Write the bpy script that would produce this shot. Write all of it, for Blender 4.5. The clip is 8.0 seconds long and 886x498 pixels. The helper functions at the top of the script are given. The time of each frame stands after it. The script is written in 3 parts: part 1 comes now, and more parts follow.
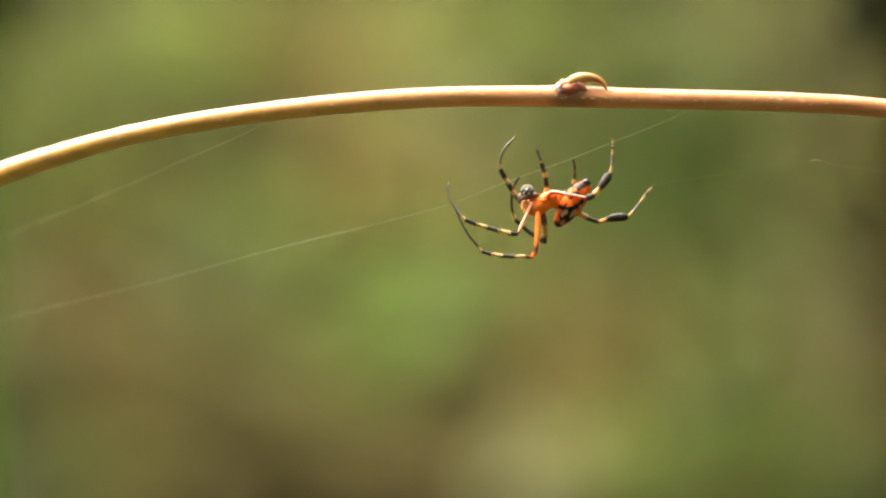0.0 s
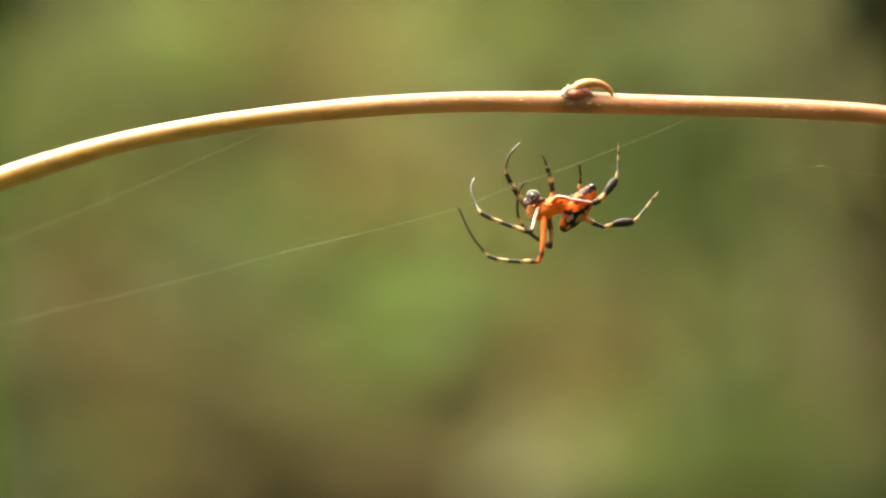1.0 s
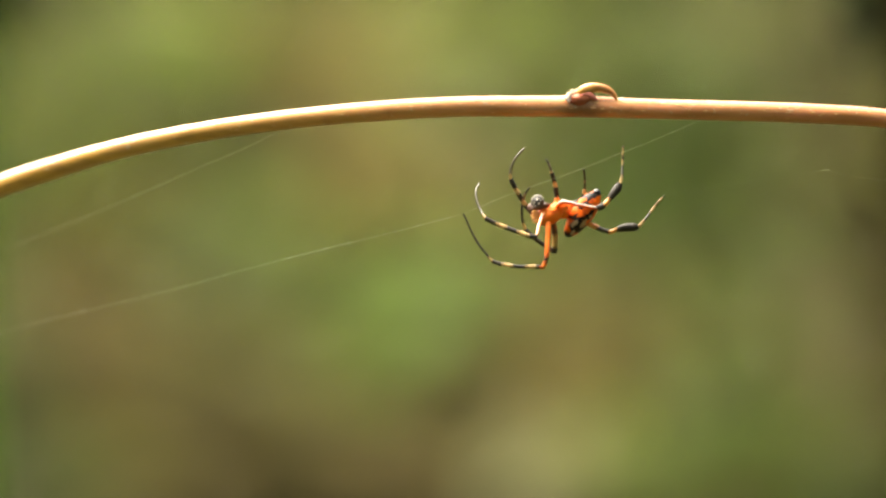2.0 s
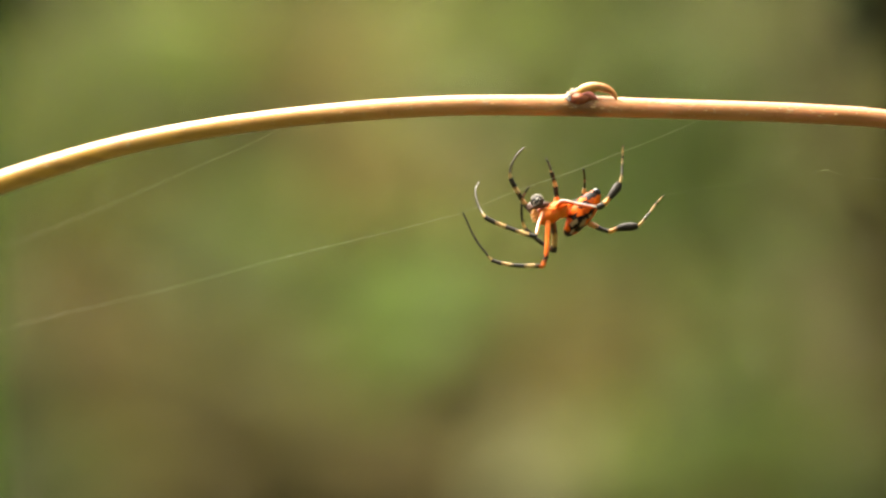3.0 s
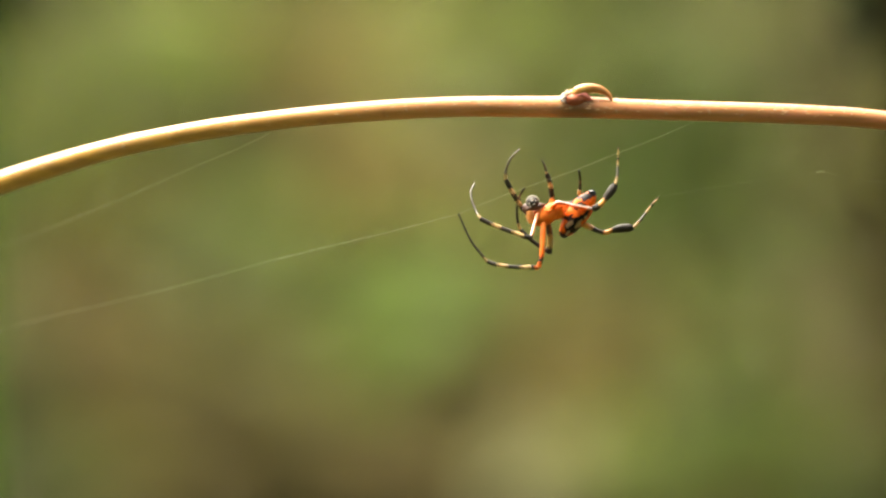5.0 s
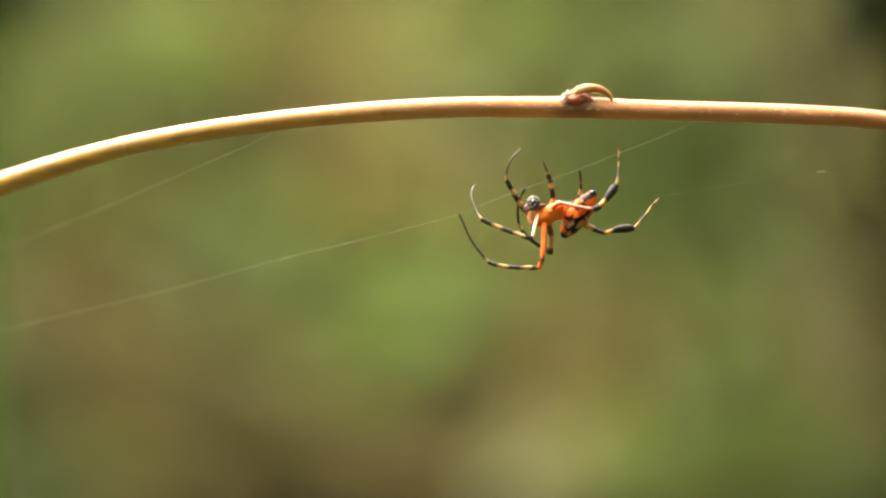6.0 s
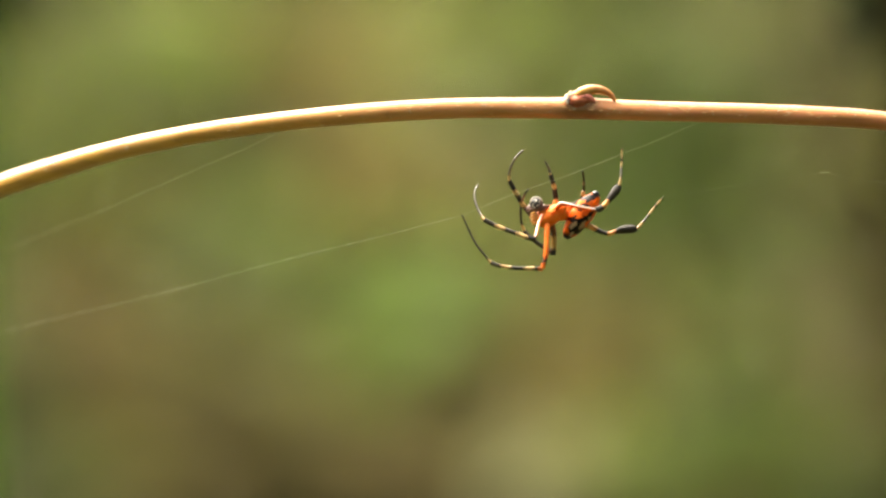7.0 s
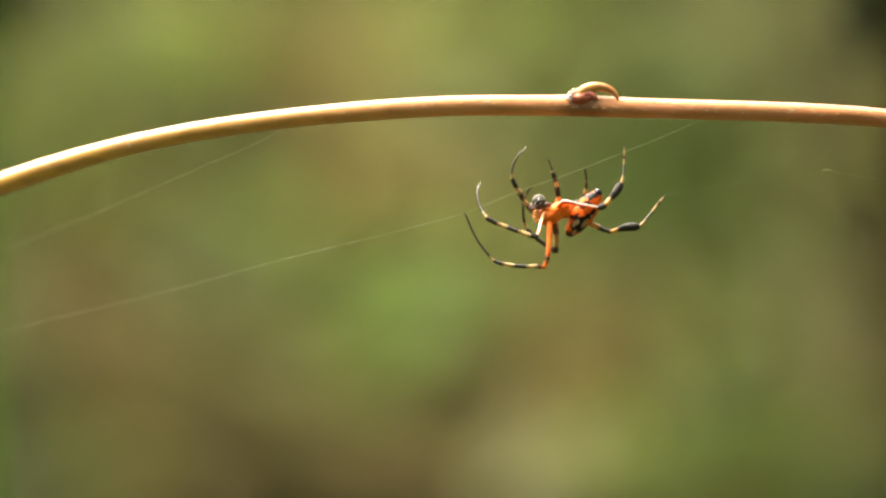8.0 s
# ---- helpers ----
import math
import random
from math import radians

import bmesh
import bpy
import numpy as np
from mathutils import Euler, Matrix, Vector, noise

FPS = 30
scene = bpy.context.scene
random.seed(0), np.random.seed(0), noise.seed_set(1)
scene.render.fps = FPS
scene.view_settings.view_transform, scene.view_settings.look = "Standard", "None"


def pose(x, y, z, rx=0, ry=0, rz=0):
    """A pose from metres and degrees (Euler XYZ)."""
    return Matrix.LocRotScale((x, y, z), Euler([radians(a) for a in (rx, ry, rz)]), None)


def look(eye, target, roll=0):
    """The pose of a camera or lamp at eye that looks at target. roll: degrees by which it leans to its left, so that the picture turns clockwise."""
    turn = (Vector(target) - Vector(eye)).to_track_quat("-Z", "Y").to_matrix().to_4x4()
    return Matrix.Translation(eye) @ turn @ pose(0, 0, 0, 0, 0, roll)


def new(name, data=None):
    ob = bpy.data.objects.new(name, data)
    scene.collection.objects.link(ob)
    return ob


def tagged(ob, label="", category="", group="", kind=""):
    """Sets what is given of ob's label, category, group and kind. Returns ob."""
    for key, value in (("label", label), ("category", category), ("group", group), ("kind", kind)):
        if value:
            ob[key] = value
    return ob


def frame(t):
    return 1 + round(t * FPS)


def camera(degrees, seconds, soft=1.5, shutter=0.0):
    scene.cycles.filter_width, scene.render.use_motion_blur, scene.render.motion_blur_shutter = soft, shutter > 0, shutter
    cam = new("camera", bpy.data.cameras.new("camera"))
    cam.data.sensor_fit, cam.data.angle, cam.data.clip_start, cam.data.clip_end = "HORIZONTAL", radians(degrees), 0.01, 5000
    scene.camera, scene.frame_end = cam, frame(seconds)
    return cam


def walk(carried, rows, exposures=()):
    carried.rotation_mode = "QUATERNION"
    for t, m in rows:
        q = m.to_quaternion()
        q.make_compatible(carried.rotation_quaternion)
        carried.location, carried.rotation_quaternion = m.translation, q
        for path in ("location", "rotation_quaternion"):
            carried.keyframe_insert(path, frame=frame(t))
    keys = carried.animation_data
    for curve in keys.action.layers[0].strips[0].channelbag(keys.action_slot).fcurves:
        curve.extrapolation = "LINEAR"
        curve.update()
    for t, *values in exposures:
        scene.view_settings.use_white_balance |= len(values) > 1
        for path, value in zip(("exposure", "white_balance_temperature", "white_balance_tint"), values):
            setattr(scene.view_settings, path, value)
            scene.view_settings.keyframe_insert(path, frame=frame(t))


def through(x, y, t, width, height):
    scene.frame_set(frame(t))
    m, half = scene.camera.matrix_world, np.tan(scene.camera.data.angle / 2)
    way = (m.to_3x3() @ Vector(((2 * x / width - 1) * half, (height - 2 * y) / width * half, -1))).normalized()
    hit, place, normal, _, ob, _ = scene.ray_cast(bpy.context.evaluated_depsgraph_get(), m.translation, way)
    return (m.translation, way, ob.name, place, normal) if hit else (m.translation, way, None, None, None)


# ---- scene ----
# The small things are built in millimetres; the stem arches 1.2 m over the ground.
MM = 0.001
HEIGHT = 1.2
REACH = 0.4072          # from the lens to the spider

cam = camera(14.0, 8.0, soft=2.5)
cam.data.dof.use_dof = True
cam.data.dof.focus_distance = REACH
cam.data.dof.aperture_fstop = 8.0
EYE = pose(0, -REACH, HEIGHT, 90, 0, 0)
walk(cam, [(0.0, EYE), (8.0, EYE)], [(0.0, 2.51, 7500, 6), (3.0, 2.48, 7500, 6), (8.0, 2.48, 7500, 6)])

# ---- light ----
SUN_FROM = Vector((-0.36, 0.28, 0.88)).normalized()
world = bpy.data.worlds.new("sky")
scene.world = world
world.use_nodes = True
sky = world.node_tree.nodes.new("ShaderNodeTexSky")
sky.sky_type = "NISHITA"
sky.sun_disc = False
sky.sun_elevation = math.asin(SUN_FROM.z)
sky.sun_rotation = math.atan2(SUN_FROM.x, SUN_FROM.y)
sky.air_density, sky.dust_density, sky.ozone_density = 0.7, 6.0, 0.6
background = world.node_tree.nodes["Background"]
background.inputs["Strength"].default_value = 0.095
world.node_tree.links.new(sky.outputs["Color"], background.inputs["Color"])
sun = new("sun", bpy.data.lights.new("sun", "SUN"))
sun.data.energy, sun.data.angle, sun.data.color = 5.0, radians(70), (1.0, 0.97, 0.93)
sun.matrix_world = look(SUN_FROM * 5, (0, 0, 0))


# ---- materials ----
class Mat:
    """A node material with a few short ways to wire it."""

    def __init__(self, name):
        self.m = bpy.data.materials.new(name)
        self.m.use_nodes = True
        self.t = self.m.node_tree
        self.b = self.t.nodes["Principled BSDF"]
        self.out = self.t.nodes["Material Output"]
        self.place = self.node("ShaderNodeTexCoord").outputs["Object"]

    def node(self, kind):
        return self.t.nodes.new(kind)

    def put(self, value, socket):
        if hasattr(value, "is_output"):
            self.t.links.new(value, socket)
        else:
            socket.default_value = value

    def noise(self, scale, detail=4.0, rough=0.55, vector=None, stretch=None):
        n = self.node("ShaderNodeTexNoise")
        n.inputs["Scale"].default_value = scale
        n.inputs["Detail"].default_value = detail
        n.inputs["Roughness"].default_value = rough
        v = vector or self.place
        if stretch:
            k = self.node("ShaderNodeMapping")
            k.inputs["Scale"].default_value = stretch
            self.t.links.new(v, k.inputs["Vector"])
            v = k.outputs["Vector"]
        self.t.links.new(v, n.inputs["Vector"])
        return n.outputs["Fac"]

    def span(self, value, a, b, lo=0.0, hi=1.0):
        n = self.node("ShaderNodeMapRange")
        n.interpolation_type = "SMOOTHSTEP"
        self.put(value, n.inputs["Value"])
        for key, v in (("From Min", a), ("From Max", b), ("To Min", lo), ("To Max", hi)):
            n.inputs[key].default_value = v
        return n.outputs["Result"]

    def mix(self, fac, a, b, how="MIX"):
        n = self.node("ShaderNodeMix")
        n.data_type, n.blend_type = "RGBA", how
        self.put(fac, n.inputs["Factor"])
        for v, i in ((a, 6), (b, 7)):
            self.put((*v, 1) if isinstance(v, tuple) else v, n.inputs[i])
        return n.outputs[2]

    def maths(self, how, a, b=0.0):
        n = self.node("ShaderNodeMath")
        n.operation = how
        self.put(a, n.inputs[0])
        self.put(b, n.inputs[1])
        return n.outputs[0]

    def axis(self, which, vector=None):
        n = self.node("ShaderNodeSeparateXYZ")
        self.t.links.new(vector or self.place, n.inputs[0])
        return n.outputs[which]

    def shaken(self, scale, much):
        """The place, moved about by a noise."""
        n = self.node("ShaderNodeTexNoise")
        n.inputs["Scale"].default_value = scale
        self.t.links.new(self.place, n.inputs["Vector"])
        s = self.node("ShaderNodeVectorMath")
        s.operation = "MULTIPLY_ADD"
        self.t.links.new(n.outputs["Color"], s.inputs[0])
        s.inputs[1].default_value = (much, much, much)
        self.t.links.new(self.place, s.inputs[2])
        d = self.node("ShaderNodeVectorMath")
        d.operation = "SUBTRACT"
        self.t.links.new(s.outputs[0], d.inputs[0])
        d.inputs[1].default_value = (much / 2, much / 2, much / 2)
        return d.outputs[0]

    def spot(self, vector, centre, size, soft, squash=(1, 1, 1)):
        """1 inside an ellipsoid of that size round centre, 0 outside, in metres."""
        k = self.node("ShaderNodeVectorMath")
        k.operation = "SUBTRACT"
        self.t.links.new(vector, k.inputs[0])
        k.inputs[1].default_value = centre
        q = self.node("ShaderNodeVectorMath")
        q.operation = "MULTIPLY"
        self.t.links.new(k.outputs[0], q.inputs[0])
        q.inputs[1].default_value = squash
        n = self.node("ShaderNodeVectorMath")
        n.operation = "LENGTH"
        self.t.links.new(q.outputs[0], n.inputs[0])
        return self.span(n.outputs["Value"], size - soft, size + soft, 1.0, 0.0)

    def colour(self, value):
        self.put((*value, 1) if isinstance(value, tuple) else value, self.b.inputs["Base Color"])
        return self

    def gloss(self, rough, specular=0.5):
        self.put(rough, self.b.inputs["Roughness"])
        self.b.inputs["Specular IOR Level"].default_value = specular
        return self

    def bump(self, height, strength, distance):
        n = self.node("ShaderNodeBump")
        n.inputs["Strength"].default_value = strength
        n.inputs["Distance"].default_value = distance
        self.t.links.new(height, n.inputs["Height"])
        self.t.links.new(n.outputs["Normal"], self.b.inputs["Normal"])
        return self

    def glowthrough(self, weight, metres, tint=(1.0, 0.5, 0.2)):
        """Light that soaks through the skin."""
        self.b.inputs["Subsurface Weight"].default_value = weight
        self.b.inputs["Subsurface Radius"].default_value = tint
        self.b.inputs["Subsurface Scale"].default_value = metres
        return self


def stem_skin():
    k = Mat("stem bark")
    along = k.span(k.axis(0), -0.04, 0.025)
    ground_tone = k.mix(along, (0.53, 0.278, 0.030), (0.61, 0.243, 0.105))
    ground_tone = k.mix(k.span(k.axis(0), 0.030, 0.052, 0.0, 0.8), ground_tone, (0.47, 0.170, 0.060))
    streak = k.noise(900, 5, 0.6, stretch=(0.12, 1, 1))
    patch = k.noise(160, 4, 0.6, stretch=(0.4, 1, 1))
    c = k.mix(k.span(streak, 0.35, 0.7, 0.0, 0.6), ground_tone, (0.262, 0.119, 0.015))
    c = k.mix(k.span(patch, 0.45, 0.75, 0.0, 0.55), c, (0.44, 0.225, 0.068))
    c = k.mix(k.span(k.noise(330, 3, 0.5), 0.62, 0.74, 0.0, 0.5), c, (0.246, 0.090, 0.021))
    node_shade_stain = k.spot(k.shaken(700, 0.0012), (0.0154, -0.0010, 0.0146), 0.0016, 0.0010, (0.6, 1, 1.1))
    c = k.mix(k.maths("MULTIPLY", node_shade_stain, 0.75), c, (0.139, 0.061, 0.016))
    speck = k.span(k.noise(1700, 2, 0.5, stretch=(0.55, 1, 1)), 0.64, 0.72)
    c = k.mix(k.maths("MULTIPLY", speck, 0.55), c, (0.492, 0.377, 0.213))
    k.colour(c).gloss(k.span(patch, 0.3, 0.7, 0.46, 0.60), 0.3)
    k.bump(k.maths("ADD", streak, k.maths("MULTIPLY", speck, 0.4)), 0.5, 0.00012)
    k.put(k.maths("ADD", k.maths("MULTIPLY", along, 0.08), 0.06), k.b.inputs["Sheen Weight"])
    k.b.inputs["Sheen Roughness"].default_value = 0.5
    k.b.inputs["Sheen Tint"].default_value = (1.0, 0.93, 0.88, 1)
    k.put(k.maths("SUBTRACT", 1.0, k.maths("MULTIPLY", along, 0.93)), k.b.inputs["Coat Weight"])
    k.b.inputs["Coat Roughness"].default_value = 0.32
    k.b.inputs["Coat IOR"].default_value = 1.6
    k.glowthrough(0.1, 0.0008, (1.0, 0.62, 0.28))
    k.put(k.maths("ADD", k.maths("MULTIPLY", along, 0.25), 0.30), k.b.inputs["Subsurface Weight"])
    return k.m


def skin(name, base, dark, rough=0.45, soak=0.0, scale=900, grain=0.5, spec=0.5):
    """A small creature's or bud's skin: two tones in blotches with a fine grain."""
    k = Mat(name)
    blotch = k.noise(scale, 4, 0.6)
    fine = k.noise(scale * 5, 3, 0.6)
    c = k.mix(k.span(blotch, 0.38, 0.68), base, dark)
    k.colour(c).gloss(k.span(fine, 0.3, 0.7, rough - 0.1, rough + 0.12), spec)
    k.bump(fine, grain, 0.00004)
    if soak:
        k.glowthrough(soak, 0.0009)
    return k.m


def abdomen_skin():
    """Orange skin with black bands, pale cream patches and a black cap, in the creature's own space."""
    k = Mat("patterned orange skin")
    at = k.shaken(2100, 0.0006)
    tone = k.mix(k.span(k.noise(700, 4, 0.6), 0.35, 0.7), (0.74, 0.135, 0.014), (0.42, 0.062, 0.010))
    black = (0.009, 0.007, 0.006)
    cream = (0.34, 0.22, 0.115)
    def spots(c, paint, rows):
        for a, b, long, wide, turn in rows:
            off = k.node("ShaderNodeVectorMath")
            off.operation = "SUBTRACT"
            k.t.links.new(at, off.inputs[0])
            off.inputs[1].default_value = (a * MM, 0, b * MM)
            spin = k.node("ShaderNodeMapping")
            spin.inputs["Rotation"].default_value = (0, radians(turn), 0)
            k.t.links.new(off.outputs[0], spin.inputs["Vector"])
            c = k.mix(k.spot(spin.outputs["Vector"], (0, 0, 0), long * MM, 0.00006, (1, 0.05, long / wide)), c, paint)
        return c
    # rows: to the side and up from the middle of the hind body, half length, half width in mm, turn in degrees
    c = spots(tone, black, ((-0.61, -1.28, 1.08, 0.70, 42), (-0.99, -0.45, 0.77, 0.26, -18), (0.41, -0.38, 0.89, 0.38, 25), (-1.63, -2.36, 0.57, 0.38, -40), (0.29, -1.59, 1.53, 0.17, 46), (0.35, 1.08, 0.89, 0.32, -12), (-0.22, 0.70, 0.32, 0.19, 0), (0.80, 1.98, 1.34, 0.41, 20), (1.63, 2.55, 0.51, 0.29, 10), (-0.73, -0.13, 0.26, 0.16, 30), (1.05, 0.19, 0.51, 0.26, 50), (2.25, 1.15, 0.16, 0.60, 0)))
    c = spots(c, cream, ((-0.93, -1.08, 0.54, 0.25, 50), (0.08, -1.04, 0.62, 0.21, 50), (-1.15, -2.05, 0.30, 0.16, 40), (0.92, -0.26, 0.26, 0.14, 50), (0.29, 1.02, 0.26, 0.08, -10), (0.73, 0.83, 0.13, 0.10, 0)))
    c = spots(c, (0.84, 0.15, 0.012), ((1.69, 1.21, 0.45, 0.45, 60), (-0.16, 1.53, 0.57, 0.23, 15), (-1.69, -1.47, 0.19, 0.57, 10)))
    worn = k.span(k.noise(2600, 4, 0.65), 0.52, 0.72, 0.0, 0.4)
    c = k.mix(worn, c, (0.10, 0.022, 0.006))
    k.colour(c).gloss(0.42, 0.10)
    k.bump(k.noise(5000, 3, 0.5), 0.35, 0.00004)
    return k.glowthrough(0.10, 0.0005, (1.0, 0.35, 0.1)).m


def leaf_skin(name, base, other, through=0.35, rough=0.6, spec=0.1):
    """Leaf: colour differs a little from leaf to leaf and over the blade; light comes through it."""
    k = Mat(name)
    each = k.node("ShaderNodeNewGeometry").outputs["Random Per Island"]
    c = k.mix(each, base, other)
    c = k.mix(k.span(k.noise(60, 3, 0.6), 0.4, 0.7, 0.0, 0.4), c, tuple(v * 0.7 for v in base))
    k.colour(c).gloss(rough, spec)
    t = k.node("ShaderNodeBsdfTranslucent")
    k.t.links.new(c, t.inputs["Color"])
    m = k.node("ShaderNodeMixShader")
    m.inputs["Fac"].default_value = through
    k.t.links.new(k.b.outputs[0], m.inputs[1])
    k.t.links.new(t.outputs[0], m.inputs[2])
    k.t.links.new(m.outputs[0], k.out.inputs["Surface"])
    return k.m


def litter_skin():
    k = Mat("earth with leaf litter")
    big = k.noise(5, 5, 0.6)
    mid = k.noise(26, 5, 0.65)
    c = k.mix(k.span(mid, 0.35, 0.7), (0.018, 0.017, 0.005), (0.040, 0.034, 0.009))
    c = k.mix(k.span(big, 0.4, 0.65, 0.0, 0.6), c, (0.034, 0.042, 0.007))
    k.colour(c).gloss(0.9, 0.2)
    return k.bump(mid, 0.6, 0.02).m


STEM = stem_skin()
BUD = skin("red-brown bud", (0.34, 0.105, 0.045), (0.20, 0.050, 0.024), 0.5, 0.05, 500, 0.5, 0.15)
BUD_LIP = skin("pink bud lip", (0.52, 0.17, 0.12), (0.36, 0.09, 0.06), 0.45, 0.1, 600, 0.5, 0.2)
STUB = skin("yellow leaf stalk", (0.46, 0.245, 0.045), (0.33, 0.13, 0.029), 0.42, 0.3, 400)
FLAKE = skin("papery bark flake", (0.66, 0.54, 0.43), (0.46, 0.32, 0.22), 0.7, 0.2, 900)
PORE = skin("pale bark pore", (0.60, 0.34, 0.13), (0.52, 0.27, 0.09), 0.6, 0.1, 900)
ORANGE = skin("orange skin", (0.84, 0.190, 0.026), (0.76, 0.124, 0.012), 0.45, 0.35, 1500, 0.5, 0.12)
THIGH = skin("orange leg skin", (0.738, 0.184, 0.023), (0.623, 0.115, 0.010), 0.42, 0.4, 900, 0.4, 0.14)
GLEAM = skin("gleaming orange leg skin", (0.86, 0.30, 0.10), (0.74, 0.20, 0.06), 0.22, 0.4, 600, 0.2, 0.9)
GLEAM.node_tree.nodes["Principled BSDF"].inputs["Coat Weight"].default_value = 1.0
GLEAM.node_tree.nodes["Principled BSDF"].inputs["Coat Roughness"].default_value = 0.18
YELLOW = skin("yellow leg band", (0.53, 0.335, 0.105), (0.42, 0.23, 0.06), 0.38, 0, 900)
AMBER = skin("amber leg band", (0.64, 0.30, 0.045), (0.50, 0.20, 0.03), 0.38, 0.1, 900)
JAW = skin("yellow-orange jaw", (0.70, 0.30, 0.06), (0.60, 0.22, 0.04), 0.4, 0.1, 2400, 0.8)
BLACK = skin("black leg band", (0.011, 0.009, 0.004), (0.030, 0.022, 0.012), 0.5, 0, 2000, 0.8, 0.18)
GREY = skin("greyish foot", (0.13, 0.11, 0.07), (0.030, 0.026, 0.018), 0.24, 0, 1500, 0.4, 0.9)
BROWN = skin("brown leg band", (0.13, 0.048, 0.020), (0.06, 0.022, 0.011), 0.38, 0, 900)
MASK = skin("dark grey palp", (0.014, 0.011, 0.009), (0.06, 0.048, 0.038), 0.42, 0, 2600, 1.0, 0.4)
PALE = skin("pale rim", (0.78, 0.70, 0.56), (0.40, 0.33, 0.25), 0.3, 0, 1800, 0.5, 0.7)
INK = skin("glossy black skin", (0.006, 0.005, 0.004), (0.012, 0.009, 0.006), 0.22, 0, 1800, 0.5, 0.5)
THIGH_GLINT = skin("pale peach ridge", (0.92, 0.82, 0.74), (0.88, 0.68, 0.55), 0.25, 0.1, 1500, 0.3, 0.9)
ABDOMEN = abdomen_skin()
SILK = skin("silk", (0.33, 0.34, 0.22), (0.25, 0.26, 0.16), 0.45, 0, 300, 0.0, 0.25)
LITTER = litter_skin()
SHOOT = skin("brown shrub stem", (0.14, 0.10, 0.05), (0.09, 0.065, 0.035), 0.8, 0, 60)


# ---- building ----
def part(name, bm, material, parent=None, label="", smooth=True):
    me = bpy.data.meshes.new(name)
    bm.to_mesh(me)
    bm.free()
    for m in (material if isinstance(material, (list, tuple)) else [material]):
        me.materials.append(m)
    if smooth:
        me.shade_smooth()
    ob = new(name, me)
    ob.parent = parent
    return tagged(ob, label)


def empty(name, place=(0, 0, 0)):
    ob = new(name)
    ob.location = place
    ob.empty_display_size = 0.002
    return ob


def glide(points, n):
    """A smooth line through points of any width, n steps to each span."""
    p = [np.array(q, float) for q in points]
    h = [max(math.dist(a[:3], b[:3]), 1e-9) for a, b in zip(p, p[1:])]
    v = [(b - a) / k for a, b, k in zip(p, p[1:], h)]
    lean = [v[0]] + [(v[i] * h[i - 1] + v[i - 1] * h[i]) / (h[i] + h[i - 1]) for i in range(1, len(v))] + [v[-1]]
    out = []
    for i, k in enumerate(h):
        for j in range(n):
            s = j / n
            out.append((2 * s ** 3 - 3 * s * s + 1) * p[i] + (s ** 3 - 2 * s * s + s) * k * lean[i] + (3 * s * s - 2 * s ** 3) * p[i + 1] + (s ** 3 - s * s) * k * lean[i + 1])
    return out + [p[-1]]


def tube(bm, line, sides=12, slot=lambda s: 0, ridges=0.0, closed=True, seed=0, ragged=0.0):
    """A tube along rows of x, y, z, radius; slot gives the material by the share of the length; ridges: unevenness of the skin; ragged: of the material's edges."""
    side = Vector((0, 1, 0))
    rings, long = [], [0.0]
    for a, b in zip(line, line[1:]):
        long.append(long[-1] + math.dist(a[:3], b[:3]))
    for i, row in enumerate(line):
        a, b = line[max(i - 1, 0)], line[min(i + 1, len(line) - 1)]
        way = (Vector(b[:3]) - Vector(a[:3])).normalized()
        u = (side - way * side.dot(way)).normalized()
        v = way.cross(u)
        side = u
        ring = []
        for j in range(sides):
            f = 2 * math.pi * j / sides
            e = Vector(row[:3])
            r = row[3]
            if ridges:
                r *= 1 + ridges * noise.noise(Vector((long[i] * 1500 + seed, math.cos(f) * 1.3, math.sin(f) * 1.3))) + 0.6 * ridges * noise.noise(Vector((long[i] * 5200 + seed, math.cos(f) * 2.6, math.sin(f) * 2.6)))
            ring.append(bm.verts.new(e + (u * math.cos(f) + v * math.sin(f)) * r))
        rings.append(ring)
    for i, (a, b) in enumerate(zip(rings, rings[1:])):
        for j in range(sides):
            k = slot(0.5 * (long[i] + long[i + 1]) / long[-1] + ragged * math.sin(2.4 * j + seed))
            f = bm.faces.new((a[j], a[(j + 1) % sides], b[(j + 1) % sides], b[j]))
            f.material_index = k
    if closed:
        bm.faces.new(rings[0][::-1]).material_index = slot(0.0)
        bm.faces.new(rings[-1]).material_index = slot(1.0)
    return bm


def blob(bm, centre, half, turn=0.0, lumps=0.0, u=24, v=14, taper=0.0, slot=0, seed=0.0):
    """An uneven egg round centre (mm) with half axes (mm), its long axis x turned up by turn degrees; taper narrows the +x end."""
    made = bmesh.ops.create_uvsphere(bm, u_segments=u, v_segments=v, radius=1.0)["verts"]
    spin = Matrix.Rotation(radians(-turn), 3, "Y")
    for w in made:
        c = Vector((w.co.z, w.co.y, w.co.x))
        narrow = 1 - taper * c.x
        p = Vector((c.x * half[0], c.y * half[1] * narrow, c.z * half[2] * narrow))
        p *= 1 + lumps * noise.noise(c * 2.3 + Vector((seed, seed, 0)))
        w.co = (spin @ p + Vector(centre)) * MM
    for f in {f for w in made for f in w.link_faces}:
        f.material_index = slot
    return bm


# ---- the ground, and a bank behind ----
def bank(x, y):
    """The height of the ground: level by the camera, rising to a bank behind the stem."""
    rise = max(0.0, min(1.0, (y - 0.3) / 4.4))
    return 3.7 * rise * rise * (3 - 2 * rise) * (0.55 + 0.45 * (1 - rise)) * 1.25 + 0.04 * noise.noise(Vector((x * 2.1, y * 2.1, 0))) * min(1, rise * 4)


